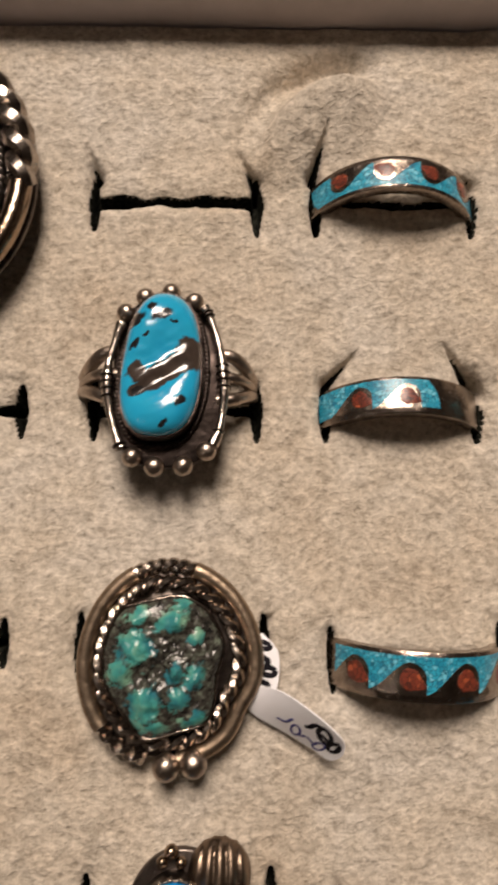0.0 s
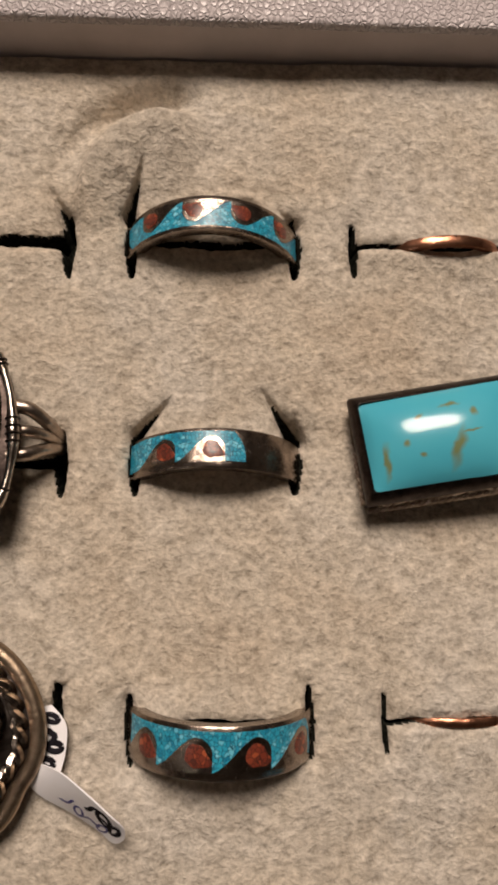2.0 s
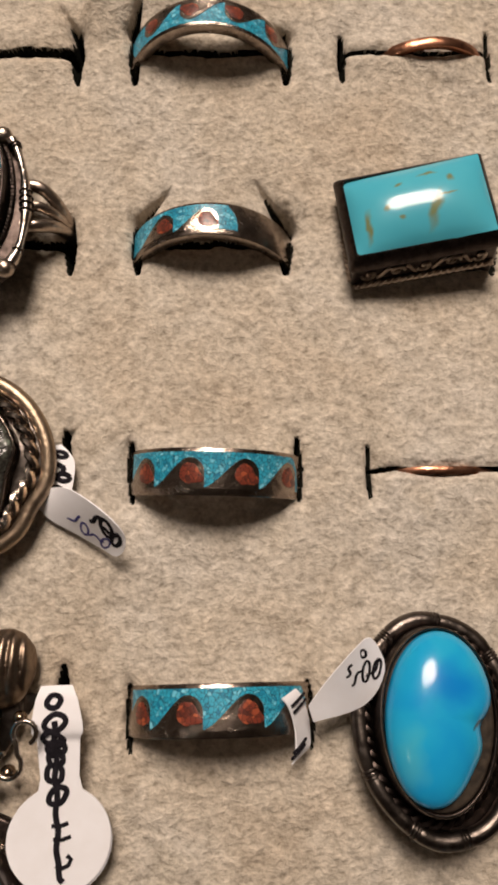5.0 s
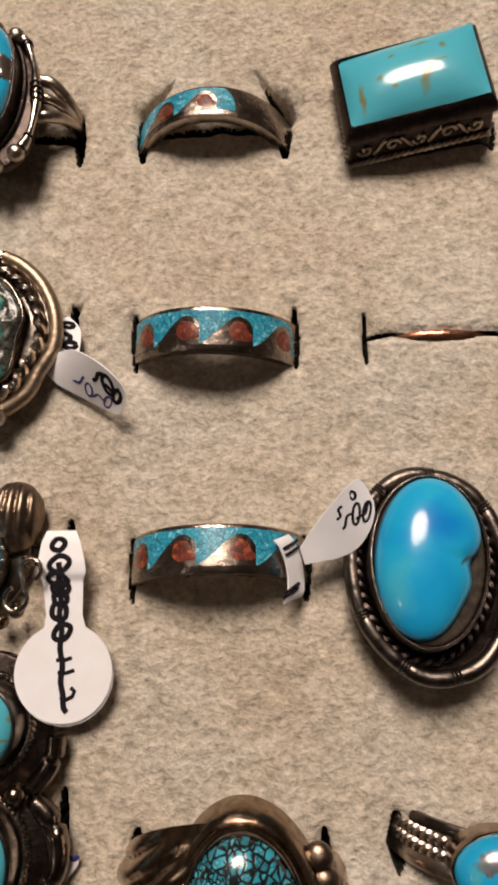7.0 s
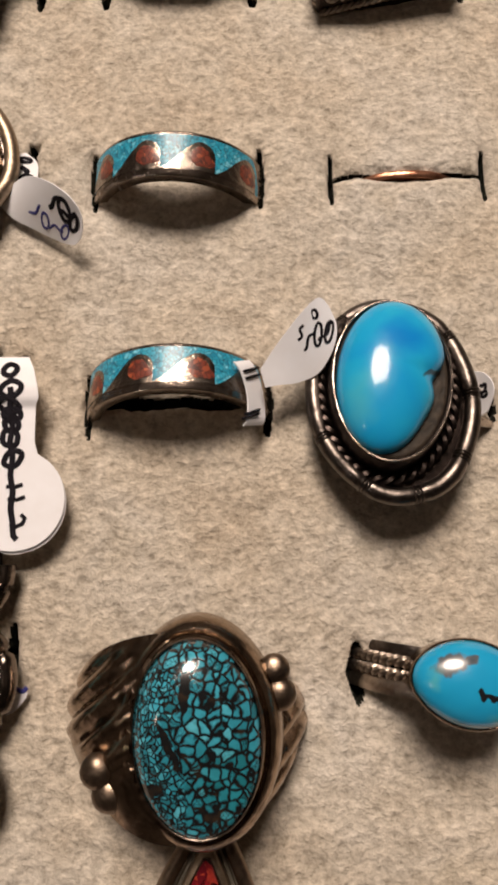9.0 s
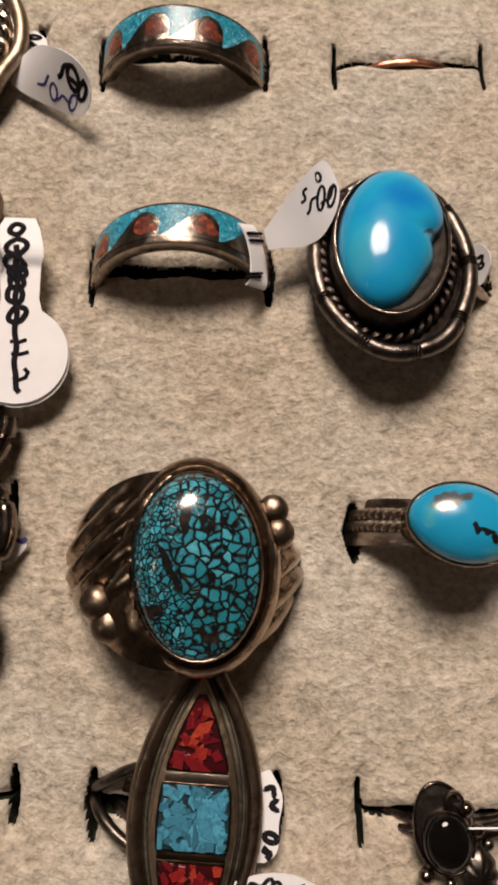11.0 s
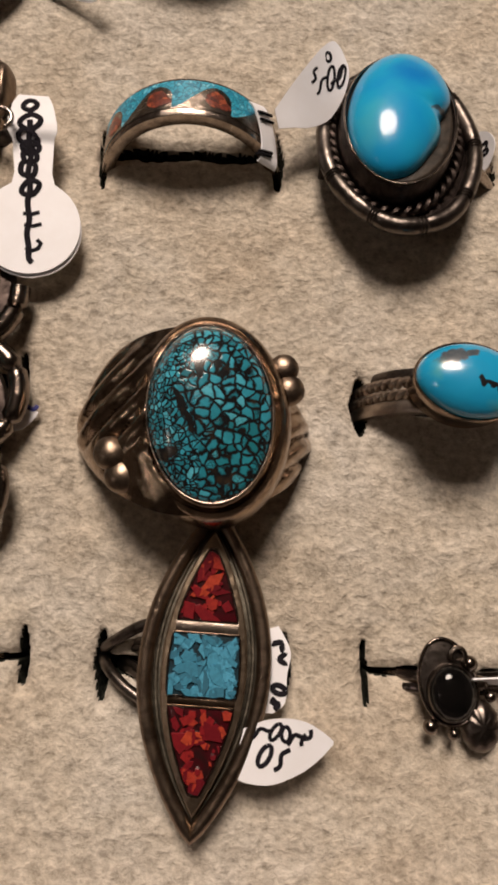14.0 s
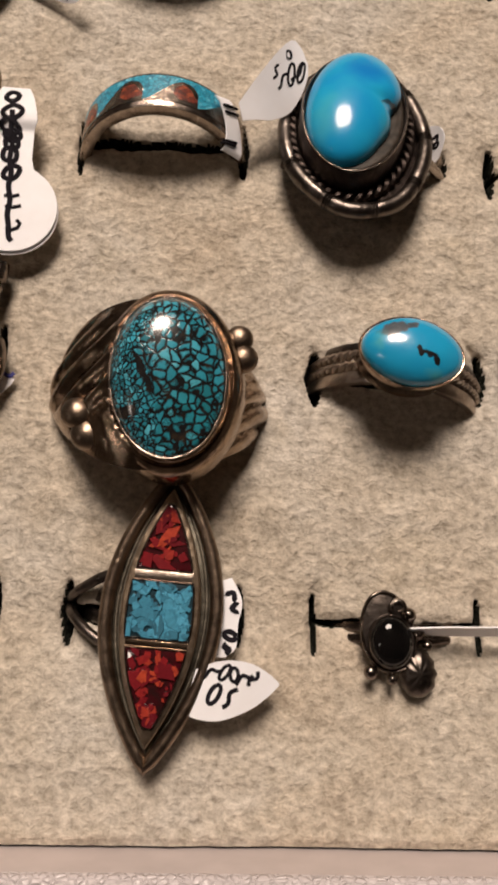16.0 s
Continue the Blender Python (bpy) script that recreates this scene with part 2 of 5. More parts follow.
def spiderweb():
    n = Nodes("spiderweb_turquoise")
    w = n.warped(600, 0.0013)
    small = n.math("MAXIMUM", n.blob((-4.4, -3.2), (4.4, 8.5), 14, w), n.blob((-3.6, 4.4), (3.0, 3.0), 0, w))
    small = n.ramp(n.math("ADD", small, n.math("MULTIPLY", n.noise(420, 2), 0.3)), (0.36, 0.0), (0.40, 1.0))
    edge = n.mix(small, n.voronoi(930, "DISTANCE_TO_EDGE", "Distance", w), n.voronoi(1700, "DISTANCE_TO_EDGE", "Distance", w))
    cell = n.mix(small, n.voronoi(930, "F1", "Color", w), n.voronoi(1700, "F1", "Color", w))
    fine = n.voronoi(2100, "DISTANCE_TO_EDGE", "Distance", w)
    sep = n.add("ShaderNodeSeparateColor")
    n.link(cell, sep.inputs[0])
    base = n.ramp(sep.outputs[0], (0.0, (0.018, 0.16, 0.21)), (0.35, (0.03, 0.27, 0.37)), (0.75, (0.05, 0.38, 0.52)), (1.0, (0.11, 0.50, 0.64)))
    base = n.mix(n.ramp(n.blob((3.0, -4.5), (5.5, 6.5), 0, w), (0.1, 0.0), (0.7, 0.45)), base, (0.012, 0.20, 0.23))
    base = n.mix(n.ramp(n.noise(1500, 3), (0.45, 0.0), (0.75, 0.5)), base, (0.02, 0.17, 0.22))
    web = n.ramp(edge, (0.07, 1.0), (0.19, 0.0))
    thin = n.math("MULTIPLY", n.ramp(fine, (0.03, 1.0), (0.10, 0.0)), n.ramp(sep.outputs[1], (0.66, 0.0), (0.72, 0.8)))
    web = n.math("MAXIMUM", web, thin)
    clot = n.math("MAXIMUM", n.blob((-0.9, 4.4), (0.9, 3.0), -8, w), n.blob((-2.4, -0.4), (0.6, 3.8), 24, w))
    clot = n.math("MAXIMUM", clot, n.blob((-4.2, -4.4), (1.6, 1.2), 0, w))
    web = n.math("MAXIMUM", web, n.ramp(n.math("ADD", clot, n.math("MULTIPLY", n.noise(1300, 4), 0.3)), (0.44, 0.0), (0.54, 1.0)))
    black = n.mix(n.ramp(n.noise(800, 3), (0.55, 0.0), (0.72, 1.0)), (0.009, 0.010, 0.011), (0.035, 0.024, 0.016))
    base = n.mix(web, base, black)
    return n.done(base, 0.22, 0, n.bump(n.math("SUBTRACT", 1.0, web), 0.25, 0.00008, n.bump(n.noise(160, 2), 0.2, 0.0005)), 0.8)


def almond_blue():
    n = Nodes("blue_turquoise_with_black_streak")
    w = n.warped(900, 0.0012)
    base = n.mix(n.noise(260, 3), (0.008, 0.30, 0.60), (0.02, 0.38, 0.64))
    dark = n.math("MAXIMUM", n.blob((-0.4, -0.7), (0.42, 0.9), 20, w), n.blob((0.5, -0.75), (1.5, 0.34), -6, w))
    dark = n.math("MAXIMUM", dark, n.blob((1.6, -1.4), (0.4, 0.9), 35, w))
    grey = n.math("MAXIMUM", n.blob((-3.1, 1.7), (2.3, 1.2), 25, w), n.blob((-1.6, 2.2), (1.4, 0.6), 20, w))
    grey = n.math("ADD", grey, n.math("MULTIPLY", n.math("SUBTRACT", n.noise(1500, 4), 0.5), 0.5))
    base = n.mix(n.ramp(grey, (0.18, 0.0), (0.40, 0.9)), base, n.mix(n.noise(1800, 3), (0.16, 0.13, 0.11), (0.03, 0.025, 0.022)))
    base = n.mix(n.ramp(dark, (0.2, 0.0), (0.4, 1.0)), base, (0.012, 0.012, 0.014))
    pale = n.math("MAXIMUM", n.blob((1.8, -2.8), (2.0, 1.0), 0, w), n.blob((-4.6, 0.2), (1.0, 1.8), 0, w))
    base = n.mix(n.ramp(pale, (0.2, 0.0), (0.9, 0.6)), base, (0.10, 0.44, 0.46))
    return n.done(base, 0.25, 0, n.bump(n.noise(260, 2), 0.3, 0.0005), 0.8)


def shards(name, a, b, c):
    n = Nodes(name)
    g = n.add("ShaderNodeNewGeometry")
    colour = n.ramp(g.outputs["Random Per Island"], (0.0, a), (0.5, b), (1.0, c))
    colour = n.mix(n.ramp(n.noise(2600, 3), (0.4, 0.0), (0.75, 0.5)), colour, a)
    return n.done(colour, 0.25, 0, n.bump(n.noise(2200, 2), 0.3, 0.0001), 0.6)


M_FELT = felt()
M_FOAM_SHADE = foam_and_shade()
M_SILVER = silver("worn_silver", (0.54, 0.475, 0.42), (0.20, 0.165, 0.14), 0.13)
M_OXIDE = silver("oxidised_silver", (0.17, 0.145, 0.13), (0.06, 0.05, 0.043), 0.24)
M_DARK = silver("dark_worn_silver", (0.27, 0.225, 0.195), (0.10, 0.08, 0.068), 0.12)
M_BRONZE = silver("brassy_worn_silver", (0.40, 0.30, 0.22), (0.15, 0.105, 0.075), 0.10, 520, 0.9)
M_BLACKENED = silver("blackened_silver", (0.062, 0.048, 0.043), (0.022, 0.017, 0.015), 0.30, 800)
M_WORN = silver("worn_matt_silver", (0.50, 0.42, 0.355), (0.25, 0.20, 0.165), 0.23, 900, 0.75)
M_BRASS = silver("brassy_matt_silver", (0.43, 0.335, 0.245), (0.23, 0.17, 0.12), 0.33, 900, 0.75)
M_BAND = silver("worn_dull_band_silver", (0.40, 0.335, 0.285), (0.19, 0.15, 0.125), 0.17, 900, 0.8)
M_COPPER = silver("polished_copper", (0.66, 0.32, 0.20), (0.38, 0.17, 0.10), 0.22)
M_TURQ = chips("crushed_turquoise", (0.22, 0.62, 0.78), (0.03, 0.36, 0.53), (0.008, 0.19, 0.33), (0.01, 0.10, 0.16), 2100)
M_CORAL = chips("crushed_coral", (0.42, 0.10, 0.042), (0.19, 0.038, 0.021), (0.085, 0.022, 0.015), (0.05, 0.016, 0.012), 1700)
M_LEATHER = leatherette()
M_LINING = plain("pale_card_lining", (0.60, 0.53, 0.52), (0.52, 0.46, 0.45), 0.6, 160, 0.0001)
M_CARD = plain("white_card", (0.93, 0.935, 0.985), (0.88, 0.875, 0.91), 0.5, 260, 0.00005)
M_INK = plain("black_ink", (0.010, 0.009, 0.012), (0.02, 0.018, 0.024), 0.9, 900, 0, 0.1)
M_BLUE_INK = plain("blue_ink", (0.03, 0.035, 0.20), (0.05, 0.05, 0.25), 0.5, 900)
M_ONYX = plain("black_onyx", (0.003, 0.003, 0.003), (0.006, 0.005, 0.005), 0.05, 500, 0, 0.35)
M_OVAL = blue_with_brown_matrix()
M_NUGGET = green_nugget()
M_OCHRE = ochre_veined()
M_BLUE = deep_blue()
M_WEB = spiderweb()
M_ALMOND = almond_blue()
M_RED = shards("red_coral_shards", (0.10, 0.006, 0.012), (0.25, 0.014, 0.018), (0.50, 0.07, 0.03))
M_SKY = shards("blue_turquoise_shards", (0.035, 0.12, 0.18), (0.06, 0.27, 0.41), (0.10, 0.40, 0.60))
M_RESIN = plain("dark_red_resin", (0.06, 0.004, 0.008), (0.015, 0.008, 0.008), 0.12, 700, 0, 0.5, 1.0)
M_BLUE_RESIN = plain("dark_blue_resin", (0.02, 0.06, 0.085), (0.018, 0.024, 0.028), 0.12, 900, 0, 0.5, 1.0)
M_MATRIX = plain("dark_brown_matrix", (0.022, 0.017, 0.013), (0.06, 0.045, 0.032), 0.5, 1100, 0.0003)
M_FRAME = silver("brown_worn_silver", (0.29, 0.22, 0.165), (0.12, 0.088, 0.066), 0.27, 520, 0.85)
M_TROUGH = silver("greenish_grey_tarnish", (0.26, 0.235, 0.19), (0.11, 0.10, 0.08), 0.42, 800)
M_WALL = plain("room_paint", (0.15, 0.13, 0.11), (0.12, 0.10, 0.085), 0.8, 4)
M_WOOD = plain("brown_counter", (0.17, 0.10, 0.06), (0.09, 0.05, 0.03), 0.4, 14)


# ---- shapes: lists of corners and faces, in millimetres ----
TAU = 2 * math.pi


class Shape:
    def __init__(self):
        self.v, self.f = [], []

    def put(self, verts, faces):
        k = len(self.v)
        self.v += [tuple(map(float, p)) for p in verts]
        self.f += [tuple(i + k for i in f) for f in faces]
        return self

    def loft(self, loops, closed=True, cap_a=False, cap_b=False):
        """A skin over loops of equal length, one after another."""
        n, verts, faces = len(loops[0]), [], []
        for loop in loops:
            verts += list(loop)
        for j in range(len(loops) - 1):
            for i in range(n if closed else n - 1):
                a, b = j * n + i, j * n + (i + 1) % n
                faces.append((a, b, b + n, a + n))
        if cap_a:
            faces.append(tuple(range(n))[::-1])
        if cap_b:
            faces.append(tuple(range((len(loops) - 1) * n, len(loops) * n)))
        return self.put(verts, faces)

    def tube(self, path, r, k=8, closed=False, up=(0, 0, 1), flat=1.0):
        """A round wire along a path; r may be one radius or one for each point."""
        p = np.array(path, float)
        n = len(p)
        r = np.broadcast_to(np.array(r, float), (n,))
        t = np.roll(p, -1, 0) - np.roll(p, 1, 0)
        if not closed:
            t[0], t[-1] = p[1] - p[0], p[-1] - p[-2]
        t /= np.linalg.norm(t, axis=1)[:, None] + 1e-12
        s = np.cross(t, np.array(up, float))
        s /= np.linalg.norm(s, axis=1)[:, None] + 1e-12
        u = np.cross(s, t)
        a = np.arange(k) * TAU / k
        loops = [p[i] + r[i] * (np.cos(a)[:, None] * s[i] + flat * np.sin(a)[:, None] * u[i]) for i in range(n)]
        if closed:
            return self.loft(loops + [loops[0]])
        return self.loft(loops, True, True, True)

    def rope(self, path, r, pitch, closed=True, strands=2, up=(0, 0, 1)):
        """Twisted wire: strands wound round the path."""
        p = np.array(path, float)
        q = np.vstack([p, p[:1]]) if closed else p
        step = np.linalg.norm(np.diff(q, axis=0), axis=1)
        run = np.concatenate([[0], np.cumsum(step)])
        turns = max(1, round(run[-1] / pitch))
        m = turns * 10
        at = np.linspace(0, run[-1], m, endpoint=not closed)
        c = np.stack([np.interp(at, run, q[:, k]) for k in range(3)], 1)
        t = np.roll(c, -1, 0) - np.roll(c, 1, 0)
        if not closed:
            t[0], t[-1] = c[1] - c[0], c[-1] - c[-2]
        t /= np.linalg.norm(t, axis=1)[:, None] + 1e-12
        s = np.cross(t, np.array(up, float))
        s /= np.linalg.norm(s, axis=1)[:, None] + 1e-12
        u = np.cross(s, t)
        for j in range(strands):
            a = at / run[-1] * turns * TAU + j * TAU / strands
            self.tube(c + 0.5 * r * (np.cos(a)[:, None] * s + np.sin(a)[:, None] * u), 0.56 * r, 6, closed, up)
        return self

    def ball(self, c, r, squash=1.0, n=16, m=10):
        loops = []
        for j in range(m + 1):
            b = -math.pi / 2 + math.pi * j / m
            w = max(math.cos(b), 0.02)
            loops.append([(c[0] + r * w * math.cos(TAU * i / n), c[1] + r * w * math.sin(TAU * i / n), c[2] + squash * r * math.sin(b)) for i in range(n)])
        return self.loft(loops, True, True, True)

    def dome(self, edge, z, height, rings=12, power=2.2, rough=None):
        """A polished stone: the closed outline rises from z to z + height."""
        e = np.array(edge, float)
        c = e.mean(0)
        loops = []
        for j in range(rings):
            s = math.cos(j / rings * math.pi / 2)
            h = height * (1 - s ** power) ** (1 / power)
            ring = c + (e - c) * s
            zz = np.full(len(e), z + h)
            if rough is not None:
                zz = zz + np.array([rough(x, y) for x, y in ring]) * (1 - s ** 4)
            loops.append(np.column_stack([ring, zz]))
        low = np.column_stack([e, np.full(len(e), z - 0.8)])
        self.loft([low] + loops, True, False, False)
        k = len(self.v)
        top = z + height + (rough(*c) if rough is not None else 0)
        self.v.append((float(c[0]), float(c[1]), float(top)))
        n = len(e)
        self.f += [(k - n + i, k - n + (i + 1) % n, k) for i in range(n)]
        return self

    def slab(self, edge, z0, z1, bevel=0.25):
        """A plate with rounded upper edge."""
        e = np.array(edge, float)
        c = e.mean(0)
        d = np.linalg.norm(e - c, axis=1)[:, None]
        inset = lambda k: c + (e - c) * (1 - k / d)
        loop = lambda q, z: np.column_stack([q, np.full(len(e), z)])
        return self.loft([loop(e, z0), loop(e, z1 - bevel), loop(inset(bevel * 0.3), z1 - bevel * 0.3), loop(inset(bevel), z1)], True, True, True)

    def collar(self, edge, z0, z1, thick, lip=0.12, flare=0.0):
        """The thin upright wall that holds a stone."""
        e = np.array(edge, float)
        c = e.mean(0)
        d = np.linalg.norm(e - c, axis=1)[:, None]
        grow = lambda k: c + (e - c) * (1 + k / d)
        loop = lambda q, z: np.column_stack([q, np.full(len(e), z)])
        return self.loft([loop(grow(thick + flare), z0), loop(grow(thick), z1 - lip), loop(grow(thick * 0.6), z1), loop(grow(0.0), z1), loop(grow(-lip), z1 - lip), loop(grow(-lip), z0)])

    def move(self, m):
        self.v = [tuple(m @ Vector(p)) for p in self.v]
        return self


def part(name, shape, material, parent, label="", smooth=True, kind=""):
    """Links a shape as one mesh object under a thing or under a part."""
    me = bpy.data.meshes.new(name)
    me.from_pydata([(x / 1000, y / 1000, z / 1000) for x, y, z in shape.v], [], shape.f)
    bm = bmesh.new()
    bm.from_mesh(me)
    bmesh.ops.recalc_face_normals(bm, faces=bm.faces)
    bm.to_mesh(me)
    bm.free()
    me.polygons.foreach_set("use_smooth", [smooth] * len(me.polygons))
    if smooth:
        me.set_sharp_from_angle(angle=radians(48))
    me.materials.append(material)
    ob = new(name, me)
    if parent is not None:
        ob.parent = parent
    return tagged(ob, label, kind=kind)


def thing(name, label, category, x, y, z=0.0, rx=0.0, ry=0.0, rz=0.0, group=""):
    ob = new(name)
    ob.empty_display_size = 0.005
    ob.matrix_world = pose(x / 1000, y / 1000, z / 1000, rx, ry, rz)
    return tagged(ob, label, category, group)


def oval(a, b, n=72, egg=0.0, turn=0.0, wave=(), cx=0.0, cy=0.0):
    """A closed outline: an ellipse, egg-shaped by egg, with wave = (count, size, phase) ripples of its radius."""
    out = []
    for i in range(n):
        t = TAU * i / n
        k = 1 + sum(s * math.cos(c * t + p) for c, s, p in wave)
        x, y = a * math.cos(t) * k * (1 + egg * math.sin(t)), b * math.sin(t) * k
        ct, st = math.cos(radians(turn)), math.sin(radians(turn))
        out.append((cx + x * ct - y * st, cy + x * st + y * ct))
    return out


def at_height(edge, z):
    return [(x, y, z) for x, y in edge]


def scaled(edge, k):
    e = np.array(edge)
    c = e.mean(0)
    return [tuple(p) for p in c + (e - c) * k]


def grown(edge, mm):
    e = np.array(edge)
    c = e.mean(0)
    return [tuple(p) for p in c + (e - c) * (1 + mm / np.linalg.norm(e - c, axis=1)[:, None])]


def stirrup(r, zc, width, thick, a0=-180, a1=180, n=96, round_=0.3):
    """A ring band round the y axis: part of a circle of outer radius r about height zc."""
    sh, loops = Shape(), []
    full = a1 - a0 >= 360
    for i in range(n + 1):
        a = radians(a0 + (a1 - a0) * i / n)
        loop = []
        w, e = width / 2, round_
        for dr, y in ((0, -w + e), (-e * 0.5, -w + 0.1 * e), (-thick + 0.1, -w), (-thick, -w + 0.1), (-thick, w - 0.1), (-thick + 0.1, w), (-e * 0.5, w - 0.1 * e), (0, w - e)):
            loop.append(((r + dr) * math.sin(a), y, zc + (r + dr) * math.cos(a)))
        loops.append(loop)
    return sh.loft(loops, True, not full, not full)


def on_band(r, zc, u, y, off):
    a = u / r
    return ((r + off) * math.sin(a), y, zc + (r + off) * math.cos(a))


def slip(rows, thick=0.16):
    """A bent card: rows of centre, half-width vector. Both faces and the cut edges."""
    c = np.array([r[0] for r in rows], float)
    h = np.array([r[1] for r in rows], float)
    t = np.gradient(c, axis=0)
    nrm = np.cross(h, t)
    nrm /= np.linalg.norm(nrm, axis=1)[:, None] + 1e-9
    sh, cols = Shape(), np.linspace(-1, 1, 9)
    top = [[c[i] + k * h[i] + nrm[i] * thick / 2 for k in cols] for i in range(len(c))]
    low = [[c[i] + k * h[i] - nrm[i] * thick / 2 for k in cols][::-1] for i in range(len(c))]
    return sh.loft([a + b for a, b in zip(top, low)], True, True, True)


def smooth_rows(rows, n=18):
    """More rows between given ones, along a smooth curve."""
    k = np.arange(len(rows))
    flat_ = np.array([[*a, *b] for a, b in rows], float)
    at = np.linspace(0, len(rows) - 1, n)
    out = []
    for s in at:
        i = min(int(s), len(rows) - 2)
        f = s - i
        p0, p1, p2, p3 = flat_[max(i - 1, 0)], flat_[i], flat_[i + 1], flat_[min(i + 2, len(rows) - 1)]
        q = 0.5 * (2 * p1 + (p2 - p0) * f + (2 * p0 - 5 * p1 + 4 * p2 - p3) * f * f + (3 * p1 - p0 - 3 * p2 + p3) * f ** 3)
        out.append((q[:3], q[3:]))
    return out


def stroke(points, width, closed=False):
    """A pen stroke: a thin flat line through the points."""
    p = np.array(points, float)
    return Shape().tube(p, width / 2, 6, closed, (0, 0, 1), 0.25)


# ---- the pad: flocked foam with rows of slits ----
TRAY_TURN, TRAY_X, TRAY_Y = 2.3, 12.0, -17.6
U0, U1, V0, V1 = -92.0, 128.0, -99.4, 99.6


def lattice_noise(x, y, cell, seed):
    """Smooth random heights from -1 to 1 with bumps of about the cell's size."""
    rng = np.random.RandomState(seed)
    g = rng.uniform(-1, 1, (128, 128))
    fx, fy = x / cell + 400.0, y / cell + 400.0
    ix, iy = np.floor(fx).astype(int), np.floor(fy).astype(int)
    tx, ty = fx - ix, fy - iy
    tx, ty = tx * tx * (3 - 2 * tx), ty * ty * (3 - 2 * ty)
    v = lambda i, j: g[(ix + i) % 128, (iy + j) % 128]
    return (v(0, 0) * (1 - tx) + v(1, 0) * tx) * (1 - ty) + (v(0, 1) * (1 - tx) + v(1, 1) * tx) * ty


# slit from x0 to x1 at height y; half length of the end cuts; gaps of slit, of the left cut and of the right cut; swell of the foam inside
SLITS = [
    (-32.6, -10.5, 54.2, 5.0, 0.95, 0.7, 1.0, 0.5), (-2.3, 19.2, 54.8, 5.0, 0.35, 0.9, 1.1, 1.0), (27.2, 48.4, 55.6, 4.2, 0.1, 0.4, 0.3, 0.9),
    (-62.0, -40.3, 24.4, 4.0, 0.5, 0.9, 0.9, 0.2), (-31.0, -9.8, 25.3, 4.8, 0.6, 0.8, 0.9, 0.2), (-0.7, 19.3, 25.9, 4.6, 0.4, 0.9, 1.2, 0.6), (29.0, 47.6, 25.0, 3.0, 0.4, 0.5, 0.6, 0.2),
    (-61.5, -39.7, -4.8, 3.6, 0.4, 0.6, 0.7, 0.2), (-30.5, -8.2, -4.2, 4.4, 0.4, 0.6, 0.6, 0.2), (0.1, 21.0, -4.9, 4.6, 0.45, 0.42, 0.42, 0.5), (29.9, 49.0, -4.4, 3.8, 0.08, 0.04, 0.06, 0.2),
    (-28.0, -6.8, -32.6, 4.0, 0.4, 0.5, 0.8, 0.2), (1.2, 22.4, -34.2, 4.6, 0.65, 0.4, 0.7, 0.5), (30.5, 48.8, -34.4, 1.8, 0.4, 0.4, 0.3, 0.2), (54.9, 76.0, -34.6, 4.0, 0.4, 0.8, 0.5, 0.2), (55.4, 76.0, -4.0, 4.0, 0.4, 0.9, 0.5, 0.2),
    (-26.5, -5.6, -63.5, 4.0, 0.4, 0.5, 0.5, 0.2), (3.2, 24.8, -66.4, 3.4, 0.4, 0.9, 0.6, 0.1), (32.9, 53.2, -63.8, 3.6, 0.9, 1.3, 0.8, 0.2), (56.5, 78.0, -63.0, 4.0, 0.4, 0.6, 0.5, 0.2),
    (-24.5, -2.6, -93.8, 3.6, 0.35, 0.5, 0.5, 0.2), (5.8, 25.2, -93.4, 4.0, 1.1, 0.8, 0.6, 0.1), (33.9, 53.0, -93.0, 4.0, 0.35, 0.14, 0.2, 0.2), (57.0, 78.0, -92.5, 4.0, 0.4, 0.6, 0.5, 0.2),
]


# creases of the foam beside the cuts: from, to, depth, width
CREASES = [
    (-0.4, 29.6, 4.0, 34.6, 3.2, 0.8), (19.5, 29.4, 14.8, 36.0, 4.4, 1.5), (19.9, 29.0, 19.4, 33.0, 2.6, 1.2), (-2.8, 58.6, -0.8, 66.4, 4.0, 0.8), (19.3, 58.6, 16.8, 60.6, 2.0, 1.2),
    (-32.3, 57.5, -34.2, 62.5, 2.6, 0.9), (-10.8, 57.8, -13.4, 62.6, 2.8, 0.9), (-10.4, 29.0, -13.8, 31.6, 1.6, 0.9), (53.0, -60.6, 50.6, -58.0, 1.0, 0.8),
    (48.4, 28.6, 45.0, 31.6, 1.0, 0.8), (-8.0, -1.0, -6.2, 0.8, 0.8, 0.6),
]


